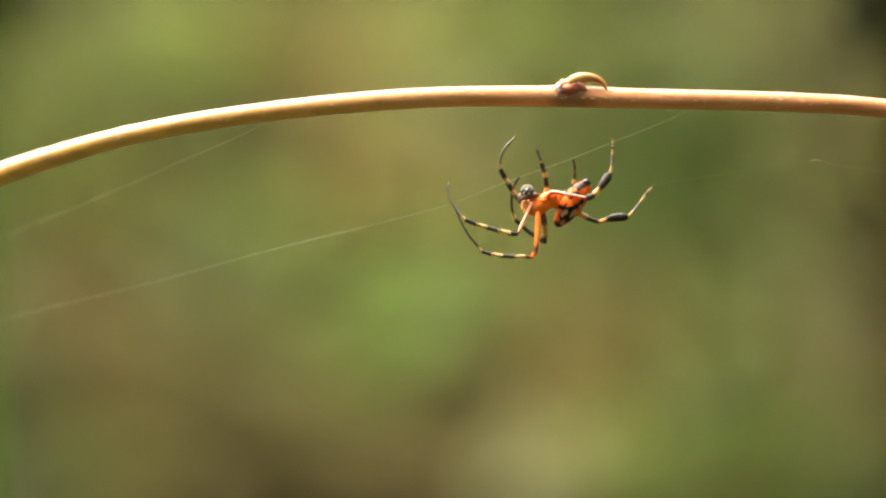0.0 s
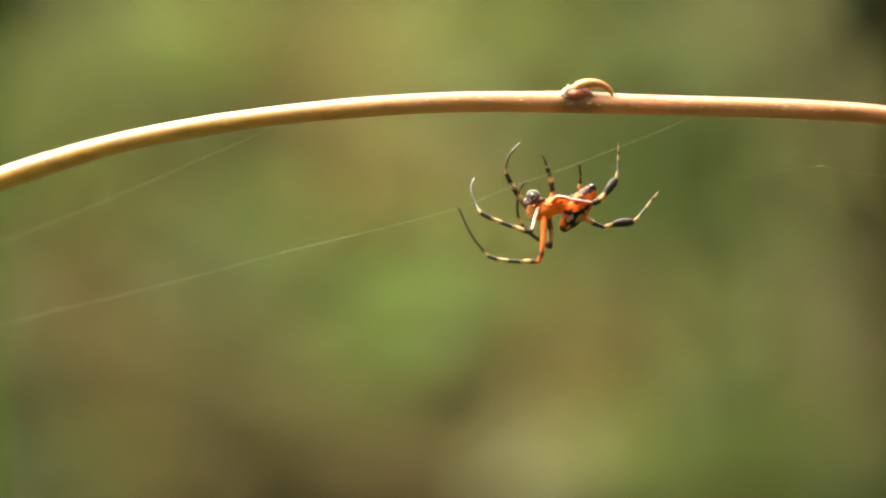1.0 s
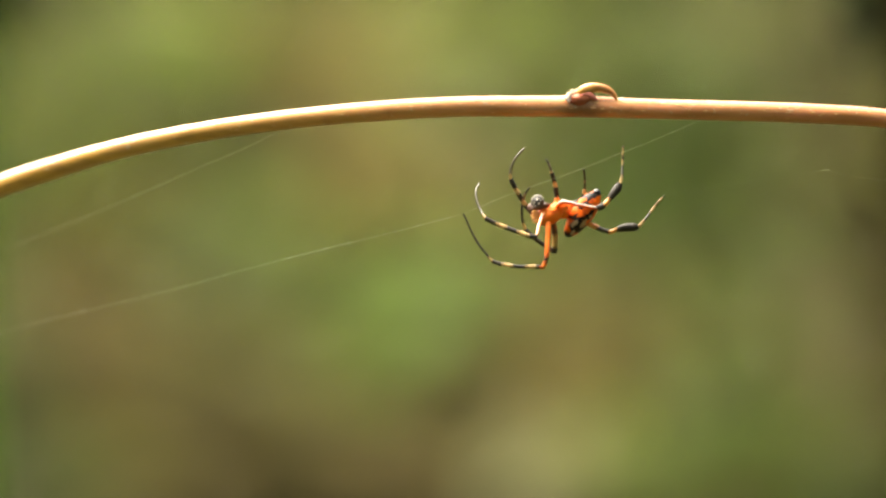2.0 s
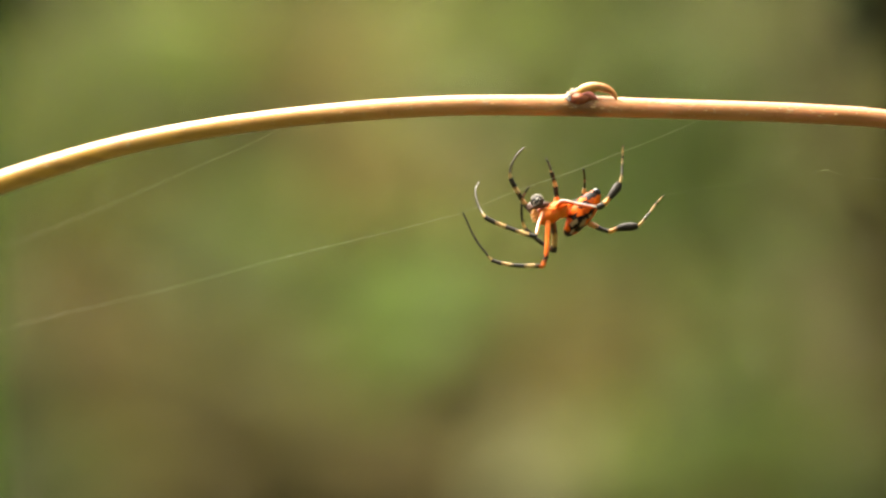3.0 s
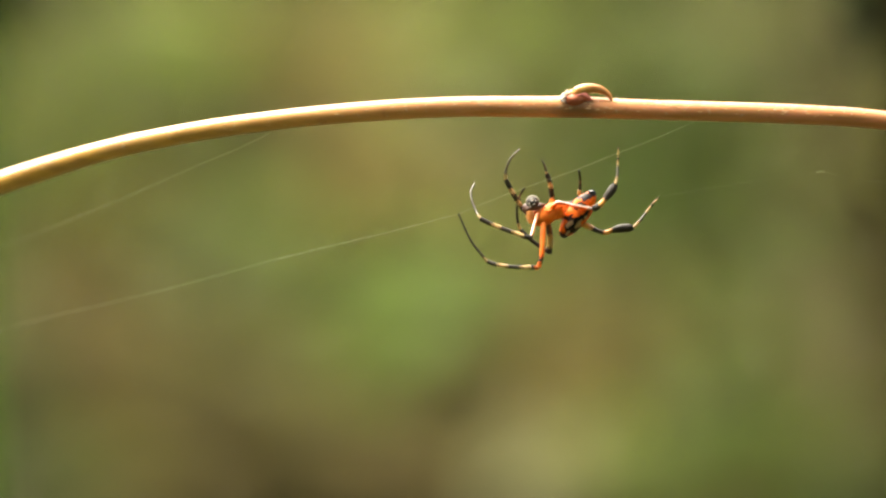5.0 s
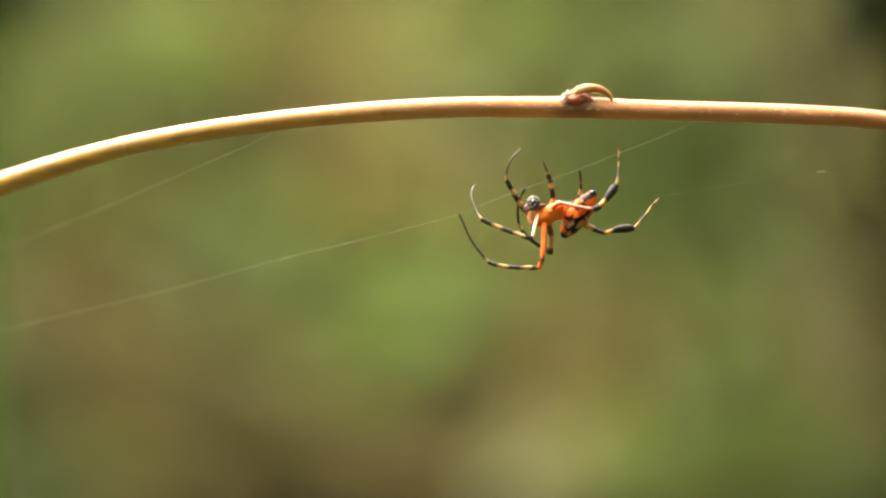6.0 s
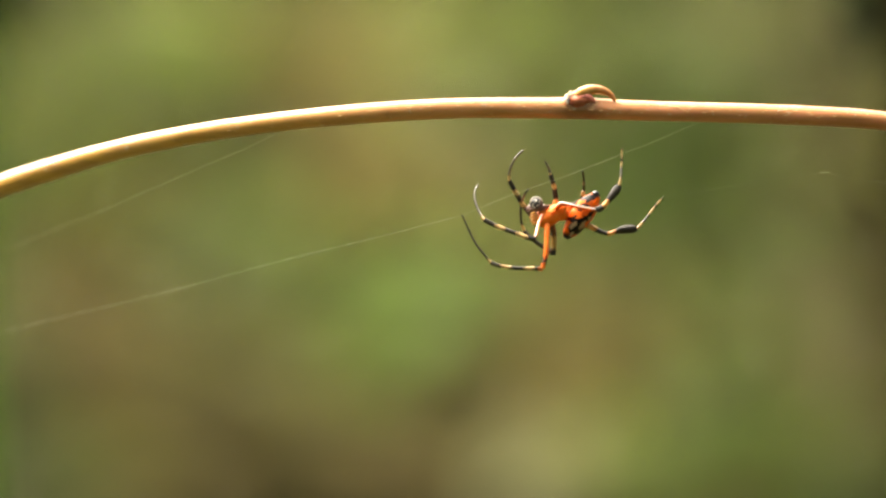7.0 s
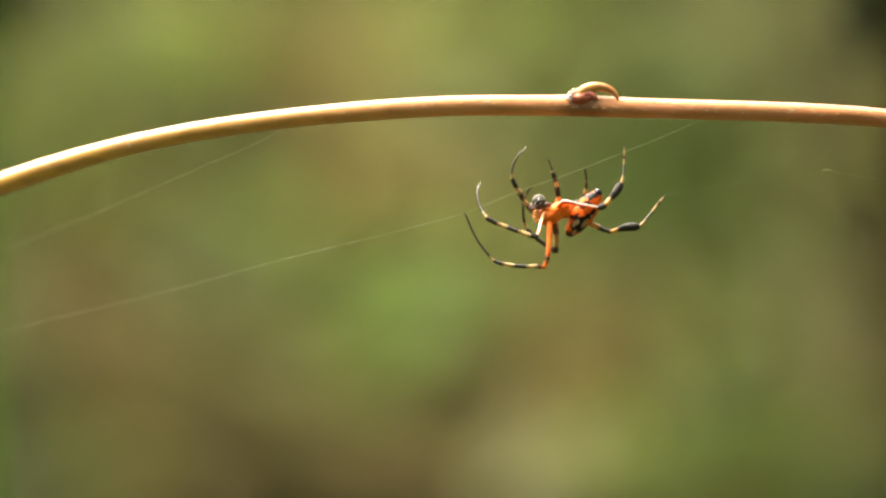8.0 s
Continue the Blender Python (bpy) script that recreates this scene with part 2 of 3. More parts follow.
def build_ground():
    n, wide = 120, 60.0
    verts, faces = [], []
    step = [wide * (2 * i / n - 1) * abs(2 * i / n - 1) ** 1.6 for i in range(n + 1)]
    for y in step:
        for x in step:
            verts.append((x, y + 2.0, bank(x, y + 2.0)))
    for j in range(n):
        for i in range(n):
            a = j * (n + 1) + i
            faces.append((a, a + 1, a + n + 2, a + n + 1))
    me = bpy.data.meshes.new("ground")
    me.from_pydata(verts, [], faces)
    me.materials.append(LITTER)
    me.shade_smooth()
    tagged(new("ground", me), "brown earth bank strewn with leaf litter, far out of focus", "ground", kind="structure")


build_ground()


# ---- shrubs on the bank ----
def leaf_rows(rng, centre, spread, count, size):
    """Folded leaf blades round centre: vertices and faces."""
    verts, faces = [], []
    shape = [(0, 0, 0), (0.3, 0.2, 0.03), (0.3, -0.2, 0.03), (0.65, 0.22, 0.02), (0.65, -0.22, 0.02), (1, 0, -0.05), (0.3, 0, -0.03), (0.65, 0, -0.04)]
    flat = [(0, 6, 1), (0, 2, 6), (6, 7, 3, 1), (2, 4, 7, 6), (7, 5, 3), (4, 5, 7)]
    for _ in range(count):
        p = Vector(centre) + Vector([rng.gauss(0, s) for s in spread])
        m = Euler((rng.uniform(-0.9, 0.9), rng.uniform(-0.2, 1.2), rng.uniform(0, 6.28))).to_matrix() * (size * rng.uniform(0.6, 1.3))
        k = len(verts)
        verts += [p + m @ Vector(q) for q in shape]
        faces += [tuple(k + i for i in f) for f in flat]
    return verts, faces


GREENS = {
    "lime": leaf_skin("yellow-green leaf", (0.190, 0.262, 0.046), (0.226, 0.284, 0.073), 0.45),
    "bright": leaf_skin("bright green leaf", (0.174, 0.266, 0.062), (0.208, 0.283, 0.081), 0.45),
    "green": leaf_skin("green leaf", (0.083, 0.122, 0.019), (0.102, 0.135, 0.027), 0.38, 0.5, 0.15),
    "deep": leaf_skin("deep green leaf", (0.047, 0.085, 0.011), (0.061, 0.095, 0.017), 0.3, 0.6, 0.08),
    "bottle": leaf_skin("bottle green leaf", (0.036, 0.058, 0.012), (0.043, 0.065, 0.016), 0.2, 0.7, 0.05),
    "olive": leaf_skin("olive leaf", (0.124, 0.131, 0.022), (0.142, 0.138, 0.030), 0.38, 0.5, 0.15),
    "straw": leaf_skin("straw-coloured leaf", (0.250, 0.220, 0.068), (0.280, 0.238, 0.083), 0.35, 0.6, 0.1),
    "pale": leaf_skin("grey-green leaf", (0.231, 0.249, 0.112), (0.264, 0.264, 0.133), 0.35),
    "tan": leaf_skin("dry tan leaf", (0.249, 0.164, 0.041), (0.211, 0.151, 0.041), 0.3, 0.5, 0.1),
    "brown": leaf_skin("dry brown leaf", (0.116, 0.093, 0.030), (0.100, 0.081, 0.024), 0.28, 0.6, 0.08),
    "umber": leaf_skin("dark brown leaf", (0.073, 0.064, 0.016), (0.063, 0.052, 0.013), 0.2, 0.6, 0.06),
    "sepia": leaf_skin("sepia leaf", (0.048, 0.043, 0.013), (0.040, 0.034, 0.011), 0.15, 0.7, 0.05),
    "teal": leaf_skin("blue-green leaf", (0.062, 0.096, 0.036), (0.074, 0.104, 0.042), 0.35, 0.6, 0.08),
    "low_bounce": leaf_skin("rotting leaf", (0.034, 0.027, 0.012), (0.022, 0.018, 0.009), 0.1, 0.8, 0.05),
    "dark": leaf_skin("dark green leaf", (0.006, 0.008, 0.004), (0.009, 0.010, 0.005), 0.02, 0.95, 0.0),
}


def shrub(foot, clumps, label, seed):
    """A shrub rooted on the bank at foot: a stem to each clump of leaves. Clumps: kind, x, y, z, spread in metres, leaves."""
    rng = random.Random(seed)
    foot = (foot[0], foot[1], bank(foot[0], foot[1]))
    root = tagged(empty("shrub", foot), label, "shrub", "shrubs on the bank")
    for kind, x, y, z, s, count in clumps:
        c = Vector((x, y, z)) - Vector(foot)
        mid = c * 0.5 + Vector((rng.uniform(-0.03, 0.03), 0.03, 0.04))
        line = glide([(0, 0, -0.05, 0.008), (*mid, 0.006), (*c, 0.002)], 6)
        part("stem", tube(bmesh.new(), line, 7), SHOOT, root)
        v, f = leaf_rows(rng, c, (s * 0.5, s * 0.4, s * 0.5), count, 0.022)
        me = bpy.data.meshes.new("foliage")
        me.from_pydata(v, [], f)
        me.materials.append(GREENS[kind])
        ob = new("foliage", me)
        ob.parent = root
    return root


shrub((-0.20, 1.98, 0), [("lime", -0.168, 1.953, 1.337, 0.0298, 51), ("lime", -0.204, 1.970, 1.349, 0.0193, 21), ("lime", -0.147, 1.976, 1.353, 0.0193, 21), ("green", -0.175, 1.905, 1.304, 0.0187, 21), ("green", -0.243, 1.930, 1.321, 0.0253, 37), ("deep", -0.269, 1.964, 1.345, 0.0214, 26), ("green", -0.220, 1.885, 1.290, 0.0206, 26)],
      "yellow-green leafy shrub with thin stems, out of focus", 1)
shrub((-0.09, 1.98, 0), [("olive", -0.103, 1.959, 1.341, 0.0170, 17), ("brown", -0.111, 1.916, 1.311, 0.0167, 17), ("olive", -0.084, 1.976, 1.353, 0.0193, 21), ("straw", -0.082, 1.925, 1.317, 0.0168, 17)],
      "olive shrub with sparse leaves, out of focus", 2)
shrub((-0.00, 1.98, 0), [("lime", 0.002, 1.945, 1.331, 0.0275, 44), ("pale", 0.013, 1.959, 1.341, 0.0213, 26), ("pale", -0.001, 1.930, 1.321, 0.0168, 17), ("lime", 0.028, 1.970, 1.349, 0.0171, 17), ("lime", -0.011, 1.908, 1.306, 0.0167, 17), ("pale", 0.016, 1.868, 1.279, 0.0164, 17), ("straw", -0.050, 1.959, 1.341, 0.0213, 26), ("straw", -0.052, 1.913, 1.309, 0.0167, 17), ("straw", -0.028, 1.981, 1.357, 0.0172, 17), ("lime", 0.043, 1.936, 1.325, 0.0143, 12)],
      "light green leafy shrub, out of focus", 3)
shrub((0.14, 1.97, 0), [("green", 0.080, 1.959, 1.341, 0.0256, 37), ("deep", 0.132, 1.896, 1.298, 0.0270, 44), ("deep", 0.105, 1.857, 1.271, 0.0245, 37), ("deep", 0.143, 1.959, 1.341, 0.0192, 21), ("pale", 0.192, 1.973, 1.351, 0.0197, 22), ("pale", 0.187, 1.947, 1.333, 0.0127, 10), ("green", 0.171, 1.942, 1.329, 0.0190, 21), ("green", 0.203, 1.925, 1.317, 0.0189, 21), ("green", 0.063, 1.896, 1.298, 0.0166, 17)],
      "deep green leafy shrub, out of focus", 4)
shrub((0.23, 1.83, 0), [("sepia", 0.246, 1.953, 1.337, 0.0170, 17), ("sepia", 0.228, 1.885, 1.290, 0.0206, 26), ("umber", 0.251, 1.862, 1.275, 0.0184, 21), ("sepia", 0.264, 1.913, 1.309, 0.0209, 26), ("green", 0.183, 1.857, 1.271, 0.0245, 37), ("umber", 0.252, 1.840, 1.260, 0.0243, 37), ("umber", 0.247, 1.749, 1.204, 0.0214, 31), ("umber", 0.242, 1.664, 1.155, 0.0224, 37), ("umber", 0.233, 1.590, 1.116, 0.0162, 21), ("green", 0.209, 1.624, 1.134, 0.0183, 26), ("green", 0.213, 1.806, 1.238, 0.0199, 26), ("green", 0.213, 1.698, 1.174, 0.0190, 26)],
      "withered brown shrub with dry leaves, out of focus", 5)
shrub((-0.01, 1.86, 0), [("straw", -0.064, 1.823, 1.249, 0.0201, 26), ("brown", -0.076, 1.857, 1.271, 0.0183, 21), ("straw", -0.029, 1.806, 1.238, 0.0199, 26), ("olive", 0.009, 1.817, 1.246, 0.0200, 26), ("straw", -0.030, 1.851, 1.268, 0.0183, 21), ("straw", 0.033, 1.789, 1.228, 0.0198, 26), ("green", 0.061, 1.811, 1.242, 0.0200, 26)],
      "withered tan shrub with dry leaves, out of focus", 6)
shrub((-0.16, 1.82, 0), [("green", -0.124, 1.834, 1.257, 0.0202, 26), ("olive", -0.169, 1.823, 1.249, 0.0221, 31), ("green", -0.236, 1.828, 1.253, 0.0242, 37), ("green", -0.120, 1.755, 1.207, 0.0234, 37), ("green", -0.164, 1.755, 1.207, 0.0195, 26), ("green", -0.139, 1.715, 1.184, 0.0153, 17), ("green", -0.076, 1.749, 1.204, 0.0194, 26), ("lime", -0.101, 1.783, 1.224, 0.0110, 10), ("olive", -0.201, 1.789, 1.228, 0.0198, 26), ("deep", -0.258, 1.777, 1.221, 0.0197, 26)],
      "green leafy shrub, out of focus", 7)
shrub((-0.14, 1.64, 0), [("brown", -0.230, 1.738, 1.197, 0.0232, 37), ("brown", -0.192, 1.687, 1.168, 0.0226, 37), ("brown", -0.225, 1.658, 1.152, 0.0223, 37), ("olive", -0.146, 1.653, 1.149, 0.0185, 26), ("brown", -0.172, 1.607, 1.125, 0.0218, 37), ("umber", -0.111, 1.602, 1.122, 0.0199, 31), ("umber", -0.117, 1.545, 1.093, 0.0193, 31), ("brown", -0.068, 1.539, 1.091, 0.0193, 31), ("olive", -0.176, 1.522, 1.082, 0.0209, 37), ("brown", -0.142, 1.505, 1.075, 0.0172, 26), ("brown", -0.028, 1.517, 1.080, 0.0191, 31), ("olive", -0.091, 1.641, 1.143, 0.0166, 21)],
      "withered brown low shrub, out of focus", 8)
shrub((-0.02, 1.71, 0), [("bright", -0.022, 1.682, 1.165, 0.0169, 21), ("bright", -0.030, 1.653, 1.149, 0.0148, 17), ("green", -0.047, 1.675, 1.161, 0.0150, 17), ("bright", -0.001, 1.735, 1.195, 0.0177, 22), ("green", 0.022, 1.715, 1.184, 0.0191, 26), ("green", 0.031, 1.670, 1.158, 0.0150, 17), ("green", -0.073, 1.687, 1.168, 0.0189, 26), ("green", -0.030, 1.607, 1.125, 0.0163, 21), ("olive", -0.058, 1.602, 1.122, 0.0145, 17)],
      "bright green low shrub, out of focus", 9)
shrub((0.14, 1.75, 0), [("deep", 0.107, 1.755, 1.207, 0.0234, 37), ("deep", 0.127, 1.806, 1.238, 0.0219, 31), ("lime", 0.152, 1.681, 1.164, 0.0098, 10), ("green", 0.182, 1.721, 1.187, 0.0192, 26), ("green", 0.160, 1.653, 1.149, 0.0167, 21), ("brown", 0.121, 1.698, 1.174, 0.0190, 26), ("olive", 0.075, 1.709, 1.180, 0.0152, 17), ("green", 0.154, 1.755, 1.207, 0.0175, 21), ("brown", 0.188, 1.641, 1.143, 0.0184, 26)],
      "dark green low shrub, out of focus", 10)
shrub((0.05, 1.65, 0), [("tan", 0.063, 1.636, 1.140, 0.0129, 13), ("olive", 0.054, 1.670, 1.158, 0.0150, 17), ("brown", 0.083, 1.670, 1.158, 0.0150, 17), ("umber", 0.021, 1.602, 1.122, 0.0163, 21), ("brown", 0.005, 1.562, 1.102, 0.0142, 17), ("olive", 0.107, 1.619, 1.131, 0.0182, 26), ("brown", -0.001, 1.505, 1.075, 0.0155, 21)],
      "dry tan shrub with a few pale leaves, out of focus", 11)
shrub((0.12, 1.58, 0), [("pale", 0.051, 1.545, 1.093, 0.0158, 21), ("lime", 0.086, 1.545, 1.093, 0.0134, 15), ("straw", 0.070, 1.576, 1.109, 0.0107, 10), ("pale", 0.047, 1.505, 1.075, 0.0138, 17), ("green", 0.124, 1.539, 1.091, 0.0175, 26), ("deep", 0.158, 1.590, 1.116, 0.0198, 31), ("green", 0.171, 1.522, 1.082, 0.0174, 26), ("green", 0.203, 1.539, 1.091, 0.0175, 26), ("teal", 0.223, 1.505, 1.075, 0.0121, 13), ("green", 0.103, 1.500, 1.072, 0.0155, 21)],
      "grey-green and lime low shrub, out of focus", 12)
shrub((-0.23, 1.60, 0), [("bottle", -0.229, 1.585, 1.113, 0.0161, 21), ("bottle", -0.227, 1.517, 1.080, 0.0173, 26), ("bottle", -0.245, 1.641, 1.143, 0.0129, 13), ("teal", -0.208, 1.511, 1.077, 0.0138, 17)],
      "blue-green low shrub imitating the darkened left edge, out of focus", 13)


def vignette_sapling(x, y, top, size, lean, seed):
    """A thin made-up sapling a little way behind the stem, with a few leaves at its top. Its dark leaves imitate
    vignetting in an upper corner of the view.
    """
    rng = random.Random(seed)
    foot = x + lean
    root = tagged(empty("sapling", (foot, y, bank(foot, y))), "added thin sapling whose dark leaves imitate corner vignetting, out of focus", "sapling")
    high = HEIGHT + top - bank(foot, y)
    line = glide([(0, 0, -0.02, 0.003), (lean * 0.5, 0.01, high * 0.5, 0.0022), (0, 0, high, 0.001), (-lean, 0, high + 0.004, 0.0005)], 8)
    part("stem", tube(bmesh.new(), line, 7), SHOOT, root)
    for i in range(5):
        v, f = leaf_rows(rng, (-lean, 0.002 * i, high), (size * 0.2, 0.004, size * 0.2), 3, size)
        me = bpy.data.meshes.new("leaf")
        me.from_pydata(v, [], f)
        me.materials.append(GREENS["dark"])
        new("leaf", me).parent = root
    return root


def vignette_blade(x, y, top, half, seed, material, label):
    """A tall narrow made-up blade close behind the stem, folded along its midrib. It darkens a side edge of the view
    like vignetting.
    """
    rng = random.Random(seed)
    low = bank(x, y)
    root = tagged(empty("grass_blade", (x, y, low)), label, "grass blade")
    rows = 24
    verts, faces = [], []
    for i in range(rows + 1):
        u = i / rows
        w = half * min(1.0, 4 * (1 - u) + 0.05) * min(1.0, 0.35 + 2 * u)
        z = -0.02 + u * (HEIGHT + top - low)
        sway = 0.0015 * math.sin(3.1 * u + seed) + rng.uniform(-0.0003, 0.0003)
        for v in (-1, 0, 1):
            for side in (0.0, 0.0003):
                verts.append((sway + v * w, abs(v) * w * 0.35 + side, z))
    for i in range(rows):
        for v in range(2):
            a, b = i * 6 + v * 2, i * 6 + v * 2 + 2
            faces += [(a, b, b + 6, a + 6), (a + 1, a + 7, b + 7, b + 1)]
    me = bpy.data.meshes.new("blade")
    me.from_pydata(verts, [], faces)
    me.materials.append(material)
    me.shade_smooth()
    new("blade", me).parent = root
    return root


vignette_blade(-0.0835, 0.25, 0.50, 0.0032, 2, GREENS["bright"], "added tall green blade imitating the darkened left edge, out of focus")
vignette_blade(0.0835, 0.25, 0.45, 0.0028, 6, GREENS["umber"], "added tall brown blade imitating the darkened right edge, out of focus")
vignette_sapling(0.0850, 0.25, 0.0555, 0.021, 0.03, 8)
vignette_sapling(-0.0860, 0.25, 0.0500, 0.014, -0.03, 5)


def undergrowth():
    """Leaves of all kinds all over the bank, behind the shrubs."""
    rng = random.Random(77)
    words = {"olive": "olive leaves covering the bank", "brown": "dry brown leaves covering the bank", "green": "green leaves covering the bank"}
    for kind, count in (("olive", 800), ("brown", 450), ("green", 700)):
        verts, faces = [], []
        for _ in range(count):
            x = rng.gauss(0, 0.45)
            y = rng.uniform(1.5, 3.0)
            z = bank(x, y) + rng.uniform(0.01, 0.06)
            v, f = leaf_rows(rng, (x, y, z), (0.02, 0.02, 0.02), 3, 0.045)
            k = len(verts)
            verts += v
            faces += [tuple(k + i for i in q) for q in f]
        me = bpy.data.meshes.new("undergrowth")
        me.from_pydata(verts, [], faces)
        me.materials.append(GREENS[kind])
        tagged(new("undergrowth", me), words[kind], "undergrowth", kind="stuff")


def litter():
    """Unseen dead leaves lying all over the clearing, kept dark to bounce little light up."""
    rng = random.Random(31)
    verts, faces = [], []
    for _ in range(2600):
        x, y = rng.gauss(0, 1.5), rng.gauss(0.2, 1.4)
        v, f = leaf_rows(rng, (x, y, bank(x, y) + 0.012), (0.01, 0.01, 0.002), 1, 0.07)
        k = len(verts)
        verts += v
        faces += [tuple(k + i for i in q) for q in f]
    me = bpy.data.meshes.new("leaf_litter")
    me.from_pydata(verts, [], faces)
    me.materials.append(GREENS["low_bounce"])
    tagged(new("leaf_litter", me), "dead brown leaves lying on the ground", "leaf litter", kind="stuff")


undergrowth()
litter()


def sky_block_thicket():
    """Dark tall shrubs all round the clearing, at the sides and behind the camera. Unseen, added to block light from
    the low sky.
    """
    rng = random.Random(9)
    skin_of = GREENS["deep"]
    for i in range(26):
        f = radians(-215 + 250 * i / 25)
        r = rng.uniform(2.3, 3.0)
        x, y = r * math.cos(f), -0.2 + r * math.sin(f)
        z = bank(x, y)
        root = tagged(empty("tall_shrub", (x, y, z)), "added tall dark green shrub blocking low sky, out of view", "shrub", "shrubs round the clearing")
        high = rng.uniform(2.6, 3.6) if abs(math.cos(f)) > 0.55 else rng.uniform(1.5, 2.0)
        line = glide([(0, 0, -0.05, 0.03), (rng.uniform(-0.1, 0.1), rng.uniform(-0.1, 0.1), high * 0.5, 0.02), (0, 0, high * 0.95, 0.006)], 5)
        part("stem", tube(bmesh.new(), line, 7), SHOOT, root)
        v, g = [], []
        for _ in range(9):
            p, q = leaf_rows(rng, (rng.gauss(0, 0.3), rng.gauss(0, 0.3), rng.uniform(0.15, high)), (0.2, 0.2, 0.2), 42, 0.17)
            k = len(v)
            v += p
            g += [tuple(k + j for j in w) for w in q]
        me = bpy.data.meshes.new("crown")
        me.from_pydata(v, [], g)
        me.materials.append(skin_of)
        new("crown", me).parent = root


sky_block_thicket()


# ---- the arching stem ----
def build_stem():
    root = tagged(empty("plant_stem", (0, 0, HEIGHT)), "smooth golden-brown arching plant stem with a leaf bud", "plant stem")
    # from the root up the arch, then out over the view to the drooping tip: x, y, z, radius in mm
    arch = [(-330.0, 72, -1205.0, 2.6), (-322.0, 67, -800.0, 2.2), (-270.0, 52, -360.0, 1.7), (-160.0, 36, -90.0, 1.42), (-95.0, 26, -19.0, 1.32),
            (-51.534, 12.5, 7.26, 1.315), (-44.651, 9.6, 9.37, 1.265), (-37.867, 6.8, 11.18, 1.15), (-27.923, 3.6, 13.09, 1.11), (-18.179, 1.5, 14.38, 1.085), (-8.552, 0.3, 15.24, 1.13), (1.02, 0, 15.76, 1.14),
            (10.587, 0, 15.80, 1.175), (15.689, 0, 15.753, 1.212), (20.153, 0, 15.57, 1.135), (29.719, 0, 15.29, 1.10), (39.31, 0.255, 14.99, 1.10), (48.929, 0.638, 14.417, 1.06),
            (90.0, 3, 3.0, 0.95), (150.0, 12, -22.0, 0.6), (190.0, 16, -50.0, 0.3)]
    line = [tuple(v * MM for v in r) for r in glide(arch, 26)]
    part("stalk", tube(bmesh.new(), line, 30, ridges=0.022), STEM, root)
    # the bud: red-brown scale with a pink lip, a yellow leaf stalk hooked over it, papery flakes
    bm = blob(bmesh.new(), (15.40, -0.70, 16.55), (1.38, 0.95, 0.74), 4, 0.14, 28, 18, taper=0.22)
    blob(bm, (14.75, -0.55, 16.35), (0.62, 0.80, 0.85), 60, 0.12, 20, 14)
    bud = part("bud", bm, BUD, root, "red-brown bud scale")
    bm = blob(bmesh.new(), (16.45, -0.98, 16.90), (0.85, 0.50, 0.40), -32, 0.14, 18, 12, taper=0.3)
    blob(bm, (15.75, -1.05, 17.05), (0.70, 0.45, 0.26), 12, 0.14, 14, 9)
    part("bud_lip", bm, BUD_LIP, bud, "pink bud lip")
    hook = [(15.0, -0.75, 17.12, 0.4), (15.64, -0.85, 17.51, 0.6), (16.34, -0.8, 17.76, 0.60), (17.17, -0.7, 17.86, 0.52), (18.06, -0.65, 17.72, 0.45), (18.76, -0.65, 17.38, 0.33), (19.21, -0.7, 16.87, 0.25), (19.4, -0.8, 16.42, 0.12)]
    bm = tube(bmesh.new(), [tuple(v * MM for v in r) for r in glide(hook, 7)], 14, ridges=0.06, seed=5)
    blob(bm, (15.77, -0.62, 17.28), (0.85, 0.55, 0.38), 20, 0.12, 16, 10)
    part("leaf_stalk", bm, STUB, root, "yellow hooked leaf stalk stub")
    rng = random.Random(4)
    for i in range(38):
        # papery scraps round the bud's foot
        f = rng.uniform(1.25, 3.25)
        c = (15.561 + 1.72 * math.cos(f) + rng.uniform(-0.15, 0.15), -0.65 - 0.75 * (1 - max(0.0, math.sin(f))) + rng.uniform(-0.15, 0.15), 16.518 + 1.02 * math.sin(f) + rng.uniform(-0.1, 0.1))
        part("flake", blob(bmesh.new(), c, (rng.uniform(0.15, 0.42), 0.10, rng.uniform(0.08, 0.2)), rng.uniform(0, 180), 0.9, 9, 6, seed=i * 3.1), FLAKE, root)
    # loose scurf on the upper side, in one mesh
    bm = bmesh.new()
    fine = [r for r in line if -0.012 < r[0] < 0.056]
    for _ in range(850):
        r = rng.choice(fine)
        f = rng.gauss(0, 0.42) - 0.1
        c = ((r[0] + rng.uniform(-0.0003, 0.0003)) / MM, (r[1] - math.sin(f) * r[3]) / MM, (r[2] + math.cos(f) * r[3]) / MM)
        high, wide, deep = rng.uniform(0.02, 0.055), rng.uniform(0.05, 0.16), rng.uniform(0.03, 0.07)
        corners = [bm.verts.new(Vector((c[0] + u * wide, c[1] + v * deep, c[2] + w * high + u * rng.uniform(-0.03, 0.03))) * MM) for u, v, w in ((1, 0, 0), (0, -1, 0.2), (-1, 0, 0), (0, 1, 0), (0.2, 0, 1), (0, 0, -1))]
        for i in range(4):
            bm.faces.new((corners[i], corners[(i + 1) % 4], corners[4]))
            bm.faces.new((corners[(i + 1) % 4], corners[i], corners[5]))
    part("scurf", bm, FLAKE, root, "fine pale scurf on the bark")
    # pale pores along the side, in one mesh
    bm = bmesh.new()
    side = [r for r in line if -0.047 < r[0] < 0.056]
    for i in range(110):
        r = rng.choice(side)
        f = rng.gauss(1.25, 0.38)
